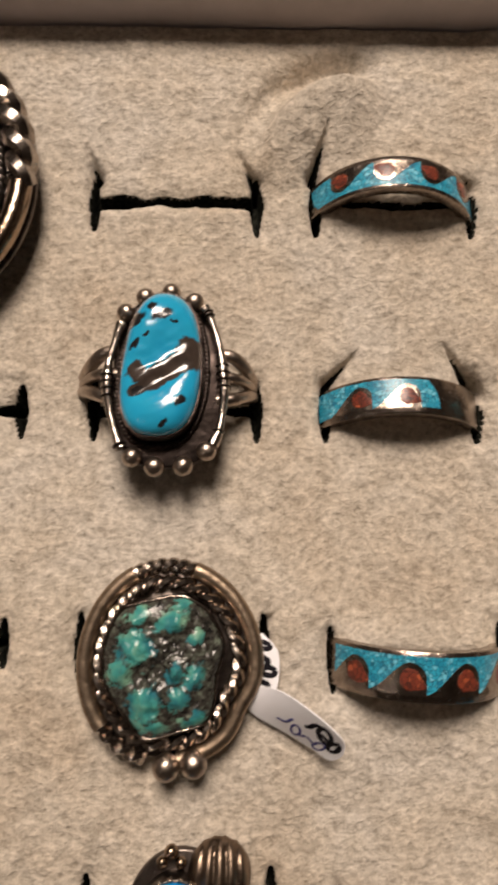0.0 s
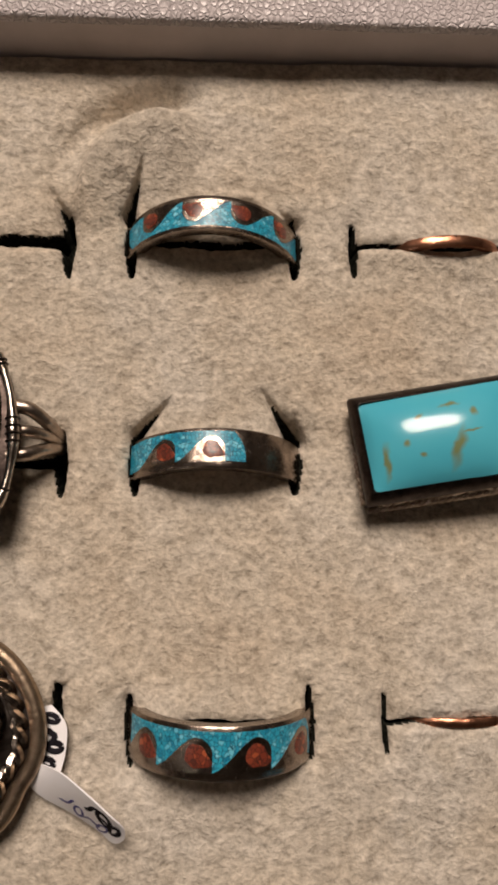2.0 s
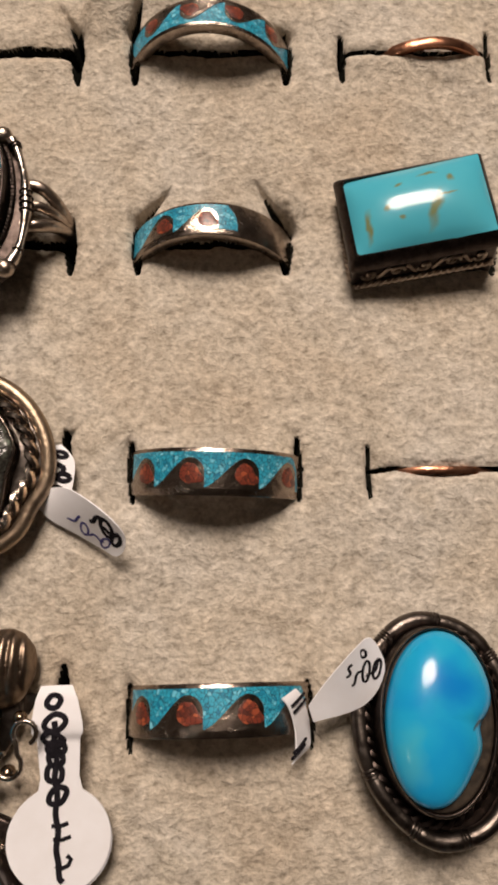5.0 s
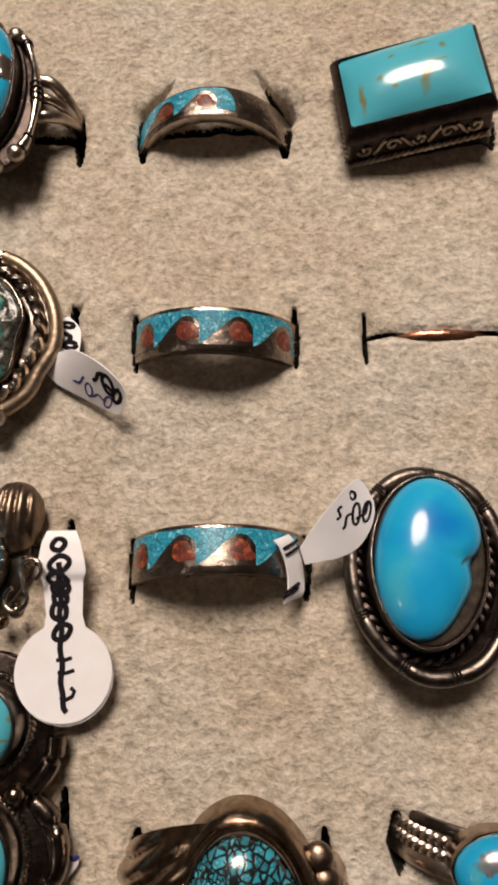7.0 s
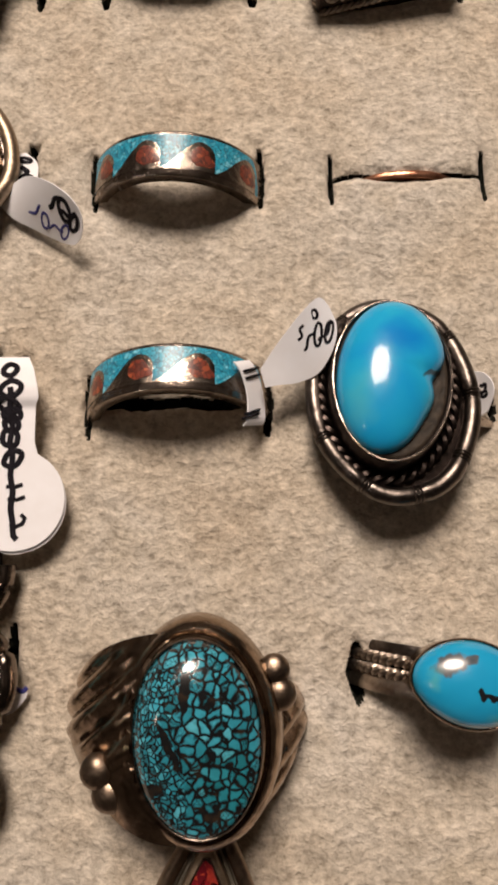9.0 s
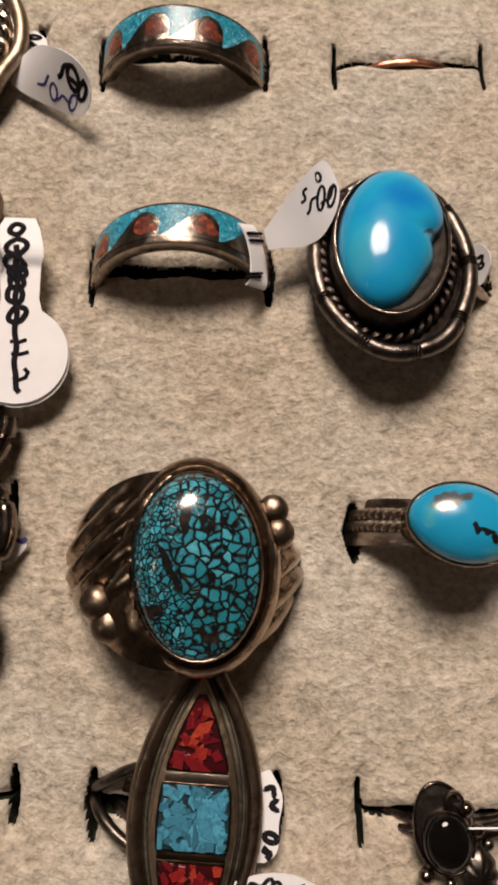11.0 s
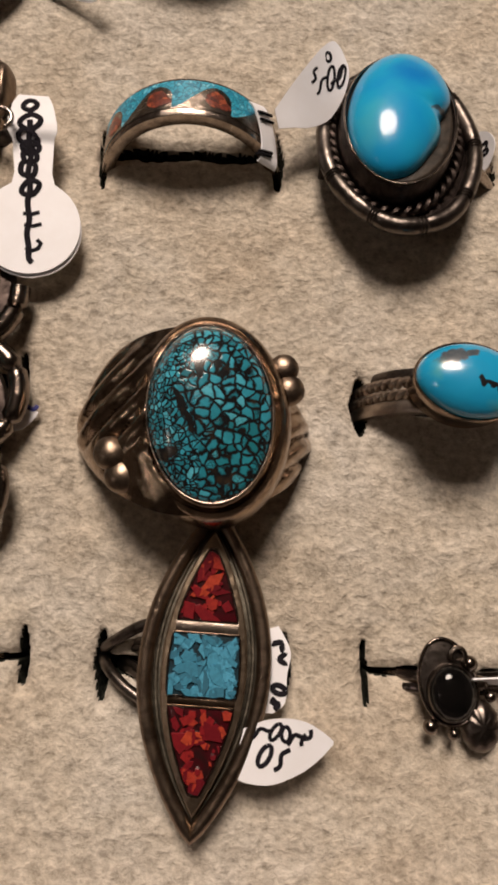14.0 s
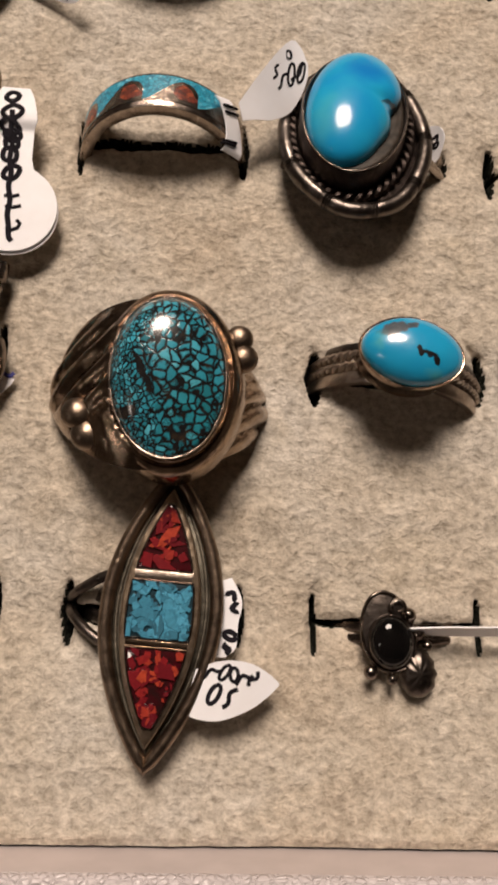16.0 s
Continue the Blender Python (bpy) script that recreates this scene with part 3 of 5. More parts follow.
def pad_height(x, y):
    h = pad_height_open(x, y) + 0.22 * lattice_noise(x, y, 9.0, 1) + 0.12 * lattice_noise(x, y, 3.1, 2) + 0.085 * lattice_noise(x, y, 1.3, 3) + 0.045 * lattice_noise(x, y, 0.6, 4)
    # the fold of foam beside the banded ring next to the far wall
    d = np.hypot(x - 3.0, y - 60.6)
    ang = (np.degrees(np.arctan2(y - 60.6, x - 3.0)) + 90) % 360 - 90
    arc = np.clip((ang - 60) / 40, 0, 1) * np.clip((205 - ang) / 55, 0, 1)
    rise = np.clip((13.6 - d) / 2.2, 0, 1)
    rise = rise * rise * (3 - 2 * rise) * np.clip((d - 1.0) / 9.0, 0, 1)
    gully = np.clip((ang - 75) / 15, 0, 1) * np.clip((185 - ang) / 60, 0, 1)
    h = h + arc * 3.2 * rise - gully * 2.4 * np.exp(-((d - 15.5) / 1.8) ** 2)
    # a torn lump of foam behind the same ring
    h = h + 1.1 * np.exp(-((x - 12.3) / 1.9) ** 2 - ((y - 61.6) / 0.9) ** 2) - 0.6 * np.exp(-((x - 12.9) / 2.6) ** 2 - ((y - 60.0) / 0.8) ** 2)
    darkened = np.zeros_like(x)
    wob = 0.45 * lattice_noise(x, y, 2.6, 7) + 0.2 * lattice_noise(x, y, 0.9, 8)
    for x0, x1, yc, half, gap, ga, gb, swell in SLITS:
        slope = 0.03
        ym = yc + (x - (x0 + x1) / 2) * slope
        inside = np.clip((x - x0) / 0.8, 0, 1) * np.clip((x1 - x) / 0.8, 0, 1)
        dy = y - ym - wob * 0.7
        near = np.exp(-(dy / 3.2) ** 2) * inside
        h = h + swell * near
        g = gap * (0.75 + 0.5 * lattice_noise(x, y * 0, 3.5, 11))
        cut = np.clip(1 - np.abs(dy) / np.maximum(g * 0.85 + 0.24, 0.2), 0, 1)
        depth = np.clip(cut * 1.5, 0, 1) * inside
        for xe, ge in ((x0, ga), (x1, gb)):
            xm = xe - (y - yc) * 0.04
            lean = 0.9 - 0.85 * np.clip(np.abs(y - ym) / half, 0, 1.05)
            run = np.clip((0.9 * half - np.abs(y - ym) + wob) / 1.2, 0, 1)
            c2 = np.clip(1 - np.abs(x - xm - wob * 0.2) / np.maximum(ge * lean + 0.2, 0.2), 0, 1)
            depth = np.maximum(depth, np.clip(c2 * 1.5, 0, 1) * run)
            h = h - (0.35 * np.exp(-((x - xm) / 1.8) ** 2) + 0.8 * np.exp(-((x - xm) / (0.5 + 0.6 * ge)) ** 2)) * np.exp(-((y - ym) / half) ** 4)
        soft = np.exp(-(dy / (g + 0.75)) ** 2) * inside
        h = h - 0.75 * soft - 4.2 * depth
        # mask for the near-black slit walls, deep shade painted along with the foam
        darkened = np.maximum(darkened, depth)
    for xa, ya, xb, yb, deep, wide in CREASES:
        ex, ey = xb - xa, yb - ya
        t = np.clip(((x - xa) * ex + (y - ya) * ey) / (ex * ex + ey * ey), 0, 1)
        d = np.hypot(x - xa - t * ex, y - ya - t * ey)
        fold = np.exp(-(d / (0.16 + 0.5 * wide * (1 - t))) ** 2)
        h = h - deep * (1 - t) * (0.25 * np.exp(-(d / (1.6 * wide)) ** 2) + fold)
        # the folded felt is not cut here: its shade is painted near-black
        darkened = np.maximum(darkened, 0.2 * ((1 - t) * fold * deep > 1.5))
    return h, darkened


def pad_height_open(x, y):
    """The pad's level without its slits."""
    return np.interp(y, [-110, -95, -63, -40, -10, 0, 22, 36, 55, 75], [0.2, -0.8, 0.1, 0.8, 0.9, 0.7, -0.9, -0.8, -0.5, 0.0])


def make_pad():
    us = np.concatenate([np.arange(U0, -62, 3.0), np.arange(-62, 48, 0.17), np.arange(48, U1 + 0.1, 3.0)])
    # rows lie closer along the slits
    at = np.arange(V0, V1, 0.05)
    close = np.clip(1.6 - np.min(np.abs(at[:, None] + TRAY_Y - np.array([54.6, 25.4, -4.4, -33.9, -63.4, -93.5])), 1) / 5.0, 0.0, 1.0)
    run = np.cumsum(2.6 + 4.6 * close)
    vs = np.concatenate([[V0], np.interp(np.linspace(run[0], run[-1], 1020), run, at)[1:-1], [V1]])
    u, v = np.meshgrid(us, vs)
    ct, st = math.cos(radians(TRAY_TURN)), math.sin(radians(TRAY_TURN))
    x, y = TRAY_X + u * ct - v * st, TRAY_Y + u * st + v * ct
    z, darkened = pad_height(x, y)
    z = z - 0.5 * np.exp(-((v - V0) / 0.6) ** 2) - 0.3 * np.exp(-((V1 - v) / 2.0) ** 2)
    nv, nu = x.shape
    i = np.arange(nv * nu).reshape(nv, nu)
    quads = np.stack([i[:-1, :-1], i[:-1, 1:], i[1:, 1:], i[1:, :-1]], -1).reshape(-1, 4)
    me = bpy.data.meshes.new("ring_pad")
    me.vertices.add(nv * nu)
    me.vertices.foreach_set("co", (np.stack([x, y, z], -1).reshape(-1) / 1000).astype(np.float32))
    me.loops.add(quads.size)
    me.loops.foreach_set("vertex_index", quads.reshape(-1).astype(np.int32))
    me.polygons.add(len(quads))
    me.polygons.foreach_set("loop_start", np.arange(0, quads.size, 4, dtype=np.int32))
    me.polygons.foreach_set("use_smooth", [True] * len(quads))
    # faces down in slits and creases get the black foam with painted shade
    dark_faces = darkened.reshape(-1)[quads].mean(1) > 0.07
    me.polygons.foreach_set("material_index", dark_faces.astype(np.int32))
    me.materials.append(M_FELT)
    me.materials.append(M_FOAM_SHADE)
    me.update(calc_edges=True)
    me.validate()
    ob = new("ring_pad", me)
    return tagged(ob, "beige flocked foam ring pad with rows of dark slits", "ring pad", kind="structure")


make_pad()


def box(x0, x1, y0, y1, z0, z1, bevel=0.0):
    sh = Shape()
    b = bevel
    ring = lambda k, z: [(x0 + k, y0 + k, z), (x1 - k, y0 + k, z), (x1 - k, y1 - k, z), (x0 + k, y1 - k, z)]
    if b:
        return sh.loft([ring(0, z0), ring(0, z1 - b), ring(b * 0.3, z1 - b * 0.3), ring(b, z1)], True, True, True)
    return sh.loft([ring(0, z0), ring(0, z1)], True, True, True)


# ---- the tray round the pad ----
RIM = 6.6


def make_tray():
    tray = thing("display_tray", "shallow jewellery tray covered in pale pink-grey leatherette", "tray", TRAY_X, TRAY_Y, 0, 0, 0, TRAY_TURN)
    part("base", box(U0 - 14, U1 + 14, V0 - 14, V1 + 14, -18, -12), M_LINING, tray)
    g = 0.35
    for name, x0, x1, y0, y1 in (("side_wall", U0 - 14, U1 + 14, V1 + g, V1 + 14), ("side_wall", U0 - 14, U1 + 14, V0 - 14, V0 - g), ("side_wall", U0 - 14, U0 - g, V0, V1), ("side_wall", U1 + g, U1 + 14, V0, V1)):
        wall = part(name, box(x0 + 0.4, x1 - 0.4, y0 + 0.4, y1 - 0.4, -12, RIM - 0.4), M_LINING, tray, "smooth pale lining card")
        part("wrap", box(x0, x1, y0, y1, RIM - 1.3, RIM, 0.7), M_LEATHER, wall, "pebble-grained pale leatherette")
        part("lining", box(x0 + 0.02, x1 - 0.02, y0 + 0.02, y1 - 0.02, -12, RIM - 1.2), M_LINING, wall)
    return tray


make_tray()


# ---- the room round the counter ----
def setting(name, shape, material, label):
    return part(name, shape, material, None, label, False, "structure")


setting("counter", box(-700, 700, -500, 700, -950, -18.2, 3), M_WOOD, "brown wooden counter under the tray")
setting("floor", box(-1800, 1800, -1800, 1800, -1000, -950), M_WOOD, "dark brown wooden floor of the room")
setting("ceiling", box(-1800, 1800, -1800, 1800, 1500, 1550), M_WALL, "plain dim painted ceiling of the room")
for nm, b in (("wall_north", (-1800, 1800, 1800, 1850)), ("wall_south", (-1800, 1800, -1850, -1800)), ("wall_east", (1800, 1850, -1800, 1800)), ("wall_west", (-1850, -1800, -1800, 1800))):
    setting(nm, box(*b, -950, 1500), M_WALL, "plain dim painted wall of the room")


# ---- inlaid wave bands ----
def wave_band(label, x, y, z, r, sink, width, waves, rz=0.0, plain_from=99.0, rx=0.0, ry=0.0, first=-9.0, pitch=6.4):
    """A silver band with a turquoise channel, silver waves over it and a coral dot in each wave."""
    ring = thing("band_ring", label, "ring", x, y, z, rx, ry, rz, "inlaid wave bands")
    part("band", stirrup(r, -sink, width, 1.5, n=144), M_BAND, ring, "worn silver band")
    w = width / 2
    low, high = -w + 0.17 * width, w - 0.09 * width
    reach = r * 1.14
    end = min(reach, plain_from)
    rows = []
    for i in range(61):
        u = -reach + (end + reach) * i / 60
        bulge = high if u < end - 1.4 else low + (high - low) * (0.25 + 0.75 * math.sqrt(max(0.0, (end - u) / 1.4)))
        rows.append([on_band(r, -sink, u, low, -0.2), on_band(r, -sink, u, low, 0.03), on_band(r, -sink, u, bulge, 0.03), on_band(r, -sink, u, bulge, -0.2)])
    part("inlay", Shape().loft(rows, False), M_TURQ, ring, "crushed turquoise inlay")
    size = high - low
    rad = 0.42 * size
    for k in range(waves):
        u0 = first + k * pitch
        cy = low + 0.42 * size
        crest, loops = Shape(), []
        n = 26
        # the swell climbs to the crest, curls over and drops to the base line
        tops = []
        for i in range(n + 1):
            s = i / n
            tops.append((u0 - 0.72 * pitch + s * 0.72 * pitch, low + (cy + rad - low) * (0.25 * s + 0.75 * s * s * (3 - 2 * s))))
        for i in range(1, n + 1):
            a = math.pi / 2 - math.pi * 0.80 * i / n
            tops.append((u0 + rad * 1.08 * math.cos(a), max(low, cy + rad * math.sin(a))))
        for uu, vv in tops:
            loops.append([on_band(r, -sink, uu, low - 0.12, 0.075), on_band(r, -sink, uu, (vv + low) / 2, 0.08), on_band(r, -sink, uu, vv, 0.085), on_band(r, -sink, uu, vv + 0.05, -0.03)])
        part("wave", crest.loft(loops, False), M_BAND, ring, "silver wave", True)
        dot, loops = Shape(), []
        for f, o in ((1.0, 0.05), (1.0, 0.115), (0.82, 0.14), (0.4, 0.15), (0.02, 0.15)):
            loop = []
            for i in range(36):
                a = TAU * i / 36
                # a comma: round, with a tail that runs out under the curl
                tail = 0.75 * max(0.0, math.cos(a + 0.62)) ** 9
                du = rad * 0.68 * f * math.cos(a) * (1 + 0.05 * math.cos(3 * a + k) + tail)
                dv = rad * 0.69 * f * math.sin(a) * (1 + 0.05 * math.cos(5 * a + 2 * k) + 0.35 * tail)
                loop.append(on_band(r, -sink, u0 + 0.08 + du, max(low - 0.02, cy - 0.1 + dv), o))
            loops.append(loop)
        part("coral_dot", dot.loft(loops), M_CORAL, ring, "crushed coral dot")
    return ring


wave_band("silver band with turquoise waves below coral dots beside a foam fold", 8.4, 55.7, 0.2, 12.2, 6.9, 4.9, 4, 180.0, first=-9.9, pitch=6.1, rx=8.0)
wave_band("narrow silver band with turquoise waves and a plain worn side", 9.3, 26.4, -0.6, 11.7, 6.8, 5.0, 2, 0.6, 3.6, first=-6.6, pitch=6.0, rx=-9.0)
wave_band("wide silver band with turquoise waves over coral dots", 10.6, -5.6, 0.6, 11.2, 4.4, 5.6, 4, -0.6, first=-9.4, pitch=6.5, rx=3.0)
wave_band("wide silver band with turquoise waves and a paper tag", 11.8, -33.2, 0.7, 11.1, 3.5, 5.6, 4, 2.0, first=-10.2, pitch=6.7, rx=-11.0)


# ---- thin copper bands, almost sunk in their slits ----
def copper_band(label, x, y, z, r, sink, width, rz=0.0, material=M_COPPER):
    ring = thing("copper_ring", label, "ring", x, y, z, 0, 0, rz, "thin copper bands")
    part("band", stirrup(r, -sink, width, 0.9, round_=0.25), material, ring)
    return ring


copper_band("thin plain copper band sunk deep into the pad", 40.2, 55.8, 0, 10.2, 8.0, 1.5, 2)
copper_band("thin plain copper band almost hidden in its slit", 39.6, -4.5, 0.9, 10.6, 10.1, 1.0, 1)
copper_band("thin plain copper band sunk in its slit", -13.5, -93.8, -0.4, 10.5, 8.6, 1.4, 2, M_BRONZE)


# ---- oval ring with beads above and below its stone ----
def through_points(points, n):
    """A smooth curve through a few points."""
    return [tuple(c) for c, _ in smooth_rows([(p, (0, 0, 0)) for p in points], n)]


def oval_bead_ring():
    ring = thing("turquoise_ring", "silver ring with long blue turquoise and bead corners", "ring", -21.8, 28.4, 0.8, -5, 0, 0)
    edge = oval(4.85, 9.4, 72, -0.05, -2.0, ((4, -0.035, 0.0), (3, 0.02, 1.0)), 0.2, 0.5)
    plate = oval(7.1, 11.7, 72, -0.02, 3, ((4, -0.05, 0.0),), 0.7, -0.5)
    part("back_plate", Shape().slab(plate, 1.8, 2.9, 0.3), M_BLACKENED, ring, "dark oxidised back plate")
    part("collar", Shape().collar(edge, 2.6, 5.5, 0.3), M_BLACKENED, ring)
    part("rope_border", Shape().rope(at_height(grown(edge, 0.75), 3.2), 0.36, 1.1), M_BLACKENED, ring)
    
    def uneven(px, py):
        """The dark seam is a trough; below it the stone rises again in worn ridges."""
        seam = py + 1.3 - 0.65 * px
        ridge = 0.09 * noise.noise((px * 0.3 + py * 0.2, py * 1.5 - px * 0.6, 2.0))
        return 0.21 * min(max(-seam - 0.6, 0.0), 6.4) + 0.24 * max(seam - 2.2, 0.0) + 0.15 * math.exp(-((seam - 0.9) / 0.9) ** 2) - 0.22 * math.exp(-((seam + 0.9) / 1.0) ** 2) + ridge

    part("stone", Shape().dome(edge, 5.2, 1.7, 34, 3.2, uneven), M_OVAL, ring, "sky-blue turquoise with brown matrix")
    sides = (
        ((-5.2, 6.4), (-5.7, 4.6), (-6.4, 1.4), (-6.5, -0.2), (-6.4, -2.6), (-5.8, -5.4), (-4.7, -8.6), (-4.2, -9.6)),
        ((4.9, 8.9), (5.7, 7.6), (6.9, 4.2), (7.5, 1.0), (7.8, -1.6), (7.7, -4.6), (7.3, -7.2), (6.6, -8.9)))
    for side, wraps in zip(sides, ((0.46, 0.51, 0.56, 0.61, 0.9, 0.93), (0.1, 0.14, 0.42, 0.47, 0.52, 0.57, 0.86))):
        path = np.array(through_points([(px, py, 3.7) for px, py in side], 61))
        rad = [0.62 + 0.16 * math.cos(4 * math.pi * i / 60) for i in range(61)]
        wire = part("side_wire", Shape().tube(path, rad, 10), M_SILVER, ring, "bright silver side wire")
        for s in wraps:
            i = min(59, int(s * 60))
            t = path[i + 1] - path[i]
            t /= np.linalg.norm(t)
            across = np.cross(t, (0, 0, 1))
            loop = [path[i] + (rad[i] + 0.05) * (across * math.cos(a) + np.array((0, 0, 1)) * math.sin(a)) for a in np.linspace(0, TAU, 17)[:-1]]
            part("wire_wrap", Shape().tube(loop, 0.13, 6, True, tuple(t)), M_BLACKENED, wire, "dark wire wrap")
    for bx, by in ((-4.8, 7.9), (-2.5, 10.1), (0.7, 10.9), (3.7, 9.7), (-2.9, -10.6), (-0.2, -11.7), (3.2, -11.5), (5.9, -9.6)):
        part("bead", Shape().ball((bx, by, 3.6), 1.2, 0.9, 20, 12), M_WORN, ring, "small silver bead")
    part("shank", stirrup(11.4, -5.5, 3.0, 1.0, 92, 268), M_SILVER, ring, "silver shank")
    for side in (-1, 1):
        for yy, w in ((3.2, 0.85), (0.2, 0.7), (-2.9, 0.85)):
            arm = through_points([(side * 6.2 + 0.7, yy, 2.4), (side * 8.2 + 0.7, yy * 0.9, 2.2), (side * 10.0 + 0.6, yy * 0.55, 0.4), (side * 11.1 + 0.3, yy * 0.25, -2.6), (side * 11.0, 0, -6.0)], 20)
            part("shank_arm", Shape().tube(arm, w, 10, False, (0, 1, 0)), M_WORN, ring, "split silver shank arm")
    return ring


oval_bead_ring()


# ---- round ring with a rough green nugget ----
def nugget_ring():
    ring = thing("nugget_ring", "round silver ring with a rough green turquoise nugget", "ring", -19.5, -5.7, 0.6, 0, 0, 0, "")
    edge = []
    for i in range(96):
        t = TAU * i / 96
        k = 1 + 0.012 * math.cos(3 * t + 0.6) - 0.07 * math.exp(-((((t - 5.80 + math.pi) % TAU) - math.pi) / 0.22) ** 2)
        edge.append((9.75 * k * math.cos(t) + 0.2, 10.75 * k * math.sin(t) + 0.35))
    part("back_plate", Shape().slab(edge, 1.6, 2.7, 0.3), M_OXIDE, ring, "dark oxidised back plate")
    border = at_height(grown(edge, 0.15), 3.0)
    part("outer_wire", Shape().tube([border[i % 96] for i in range(-22, 21)], 0.95, 10), M_BRASS, ring, "smooth silver outer wire")
    part("outer_wire", Shape().tube([border[i % 96] for i in range(31, 60)], 0.95, 10), M_BRASS, ring, "smooth silver outer wire")
    part("outer_rope", Shape().rope([border[i % 96] for i in range(20, 33)], 0.9, 3.0, False), M_SILVER, ring, "twisted silver outer wire")
    part("outer_rope", Shape().rope([border[i % 96] for i in range(58, 69)], 0.9, 3.0, False), M_SILVER, ring, "twisted silver outer wire")
    part("outer_rope", Shape().rope([border[i % 96] for i in range(73, 79)], 0.9, 3.0, False), M_SILVER, ring, "twisted silver outer wire")
    part("inner_rope", Shape().rope(at_height(grown(edge, -1.75), 3.3), 0.9, 3.7), M_SILVER, ring, "twisted silver wire")
    corners = ((-4.9, 6.5), (0.6, 7.8), (2.8, 7.3), (4.6, 5.9), (6.3, 2.6), (5.7, -0.6), (4.9, -5.4), (1.6, -6.8), (-2.0, -7.6), (-4.0, -5.7), (-6.7, -1.9), (-7.1, 1.7), (-6.0, 5.2))
    stone = [(c[0], c[1]) for c in through_points([(px, py, 0) for px, py in corners + corners[:1]], 92)[:-1]]
    part("collar", Shape().collar(stone, 2.5, 4.9, 0.28, 0.1), M_DARK, ring, "thin wavy collar")

    def rough(px, py):
        h = 0.55 * noise.noise((px * 0.5 + 3, py * 0.5, 1.7)) + 0.4 * noise.noise((px * 1.2, py * 1.2, 4.0)) + 0.22 * noise.noise((px * 2.6, py * 2.6, 2.0))
        for x, y, a, b, turn in NODULES:
            ct, st = math.cos(radians(turn)), math.sin(radians(turn))
            u, v = ((px - x) * ct + (py - y) * st) / a, (-(px - x) * st + (py - y) * ct) / b
            h += 1.05 * math.exp(-(u * u + v * v) * 1.2)
        return h

    part("stone", Shape().dome(stone, 4.3, 1.5, 40, 3.0, rough), M_NUGGET, ring, "green turquoise nugget with black matrix")
    for bx, by in ((0.3, -10.9), (3.4, -10.5)):
        part("bead", Shape().ball((bx, by, 3.8), 1.55, 0.9, 20, 12), M_WORN, ring, "round silver bead")
    part("shank", stirrup(10.4, -7.5, 3.0, 1.0), M_SILVER, ring)
    return ring


nugget_ring()


# ---- oblong ring with scroll work on its sides ----
def oblong_ring():
    ring = thing("oblong_ring", "oxidised silver ring with an oblong pale turquoise", "ring", 36.5, 28.5, 0.3, -6, -7.0, 9.4)
    L, W = 9.75, 6.55

    def frame_loop(gx, gy, z, n=10):
        pts, r = [], 0.5
        for cx, cy, a0 in ((L - gx - r, W - gy - r, 0), (-L + gx + r, W - gy - r, 90), (-L + gx + r, -W + gy + r, 180), (L - gx - r, -W + gy + r, 270)):
            for i in range(n):
                a = radians(a0 + 90 * i / (n - 1))
                pts.append((cx + r * math.cos(a), cy + r * math.sin(a), z))
        return pts

    part("box_wall", Shape().loft([frame_loop(0.1, -0.1, -3.6), frame_loop(0.4, 0.2, 3.2), frame_loop(-0.05, -0.3, 3.3), frame_loop(-0.05, -0.3, 3.6), frame_loop(0.2, 0.1, 4.3), frame_loop(0.85, 0.85, 5.15), frame_loop(1.0, 1.0, 5.2), frame_loop(1.1, 1.1, 4.6)], True, True, True), M_BLACKENED, ring, "oxidised silver box")
    sx, sy, sh, n, m = L - 1.0, W - 0.95, Shape(), 28, 18
    grid = []
    for j in range(m + 1):
        row = []
        for i in range(n + 1):
            u, v = 2 * i / n - 1, 2 * j / m - 1
            row.append((u * sx, v * sy, 4.95 + 2.1 * (1 - abs(v) ** 2.0) ** 0.8 * (1 - abs(u) ** 3.0) ** 0.75 + 0.1 + 0.32 * u))
        grid.append(row)
    part("stone", sh.loft(grid, False), M_OCHRE, ring, "pale turquoise with ochre veins")
    for k in range(5):
        cx, up = -7.2 + k * 3.6, 1 if k % 2 else -1
        path = [(cx + (1.05 - 0.07 * i) * math.cos(0.55 * i + (0 if k % 2 else math.pi)), -W - 0.05, 1.5 + (1.05 - 0.07 * i) * math.sin(0.55 * i) * up) for i in range(13)]
        part("scroll", Shape().tube(path, 0.25, 6, False, (0, 1, 0)), M_WORN, ring, "silver wire scroll")
    for k in range(4):
        path = [(-6.2 + k * 3.6 + s * 1.7, -W - 0.05, 1.5 + 0.95 * math.cos(s * math.pi) * (1 if k % 2 else -1)) for s in np.linspace(0, 1, 8)]
        part("scroll", Shape().tube(path, 0.25, 6, False, (0, 1, 0)), M_WORN, ring, "silver wire scroll")
    part("rope_border", Shape().rope([(-L + 0.6 + 2 * (L - 0.6) * i / 20, -W - 0.2, -0.5) for i in range(21)], 0.5, 1.8, False), M_WORN, ring)
    for side in (-1, 1):
        part("rope_border", Shape().rope([(side * (L - 0.2), -W + 0.6 + 2 * (W - 0.6) * i / 12, -0.2) for i in range(13)], 0.4, 1.8, False), M_WORN, ring)
        for k in range(3):
            part("scroll", Shape().tube([(side * (L - 0.35), -3.4 + k * 3.4 + 0.8 * math.cos(a), 1.8 + 0.8 * math.sin(a)) for a in np.linspace(0, 5.4, 14)], 0.2, 6, False, (1, 0, 0)), M_WORN, ring, "silver wire scroll")
    part("shank", stirrup(10.4, -8.2, 4.2, 1.1), M_OXIDE, ring)
    return ring


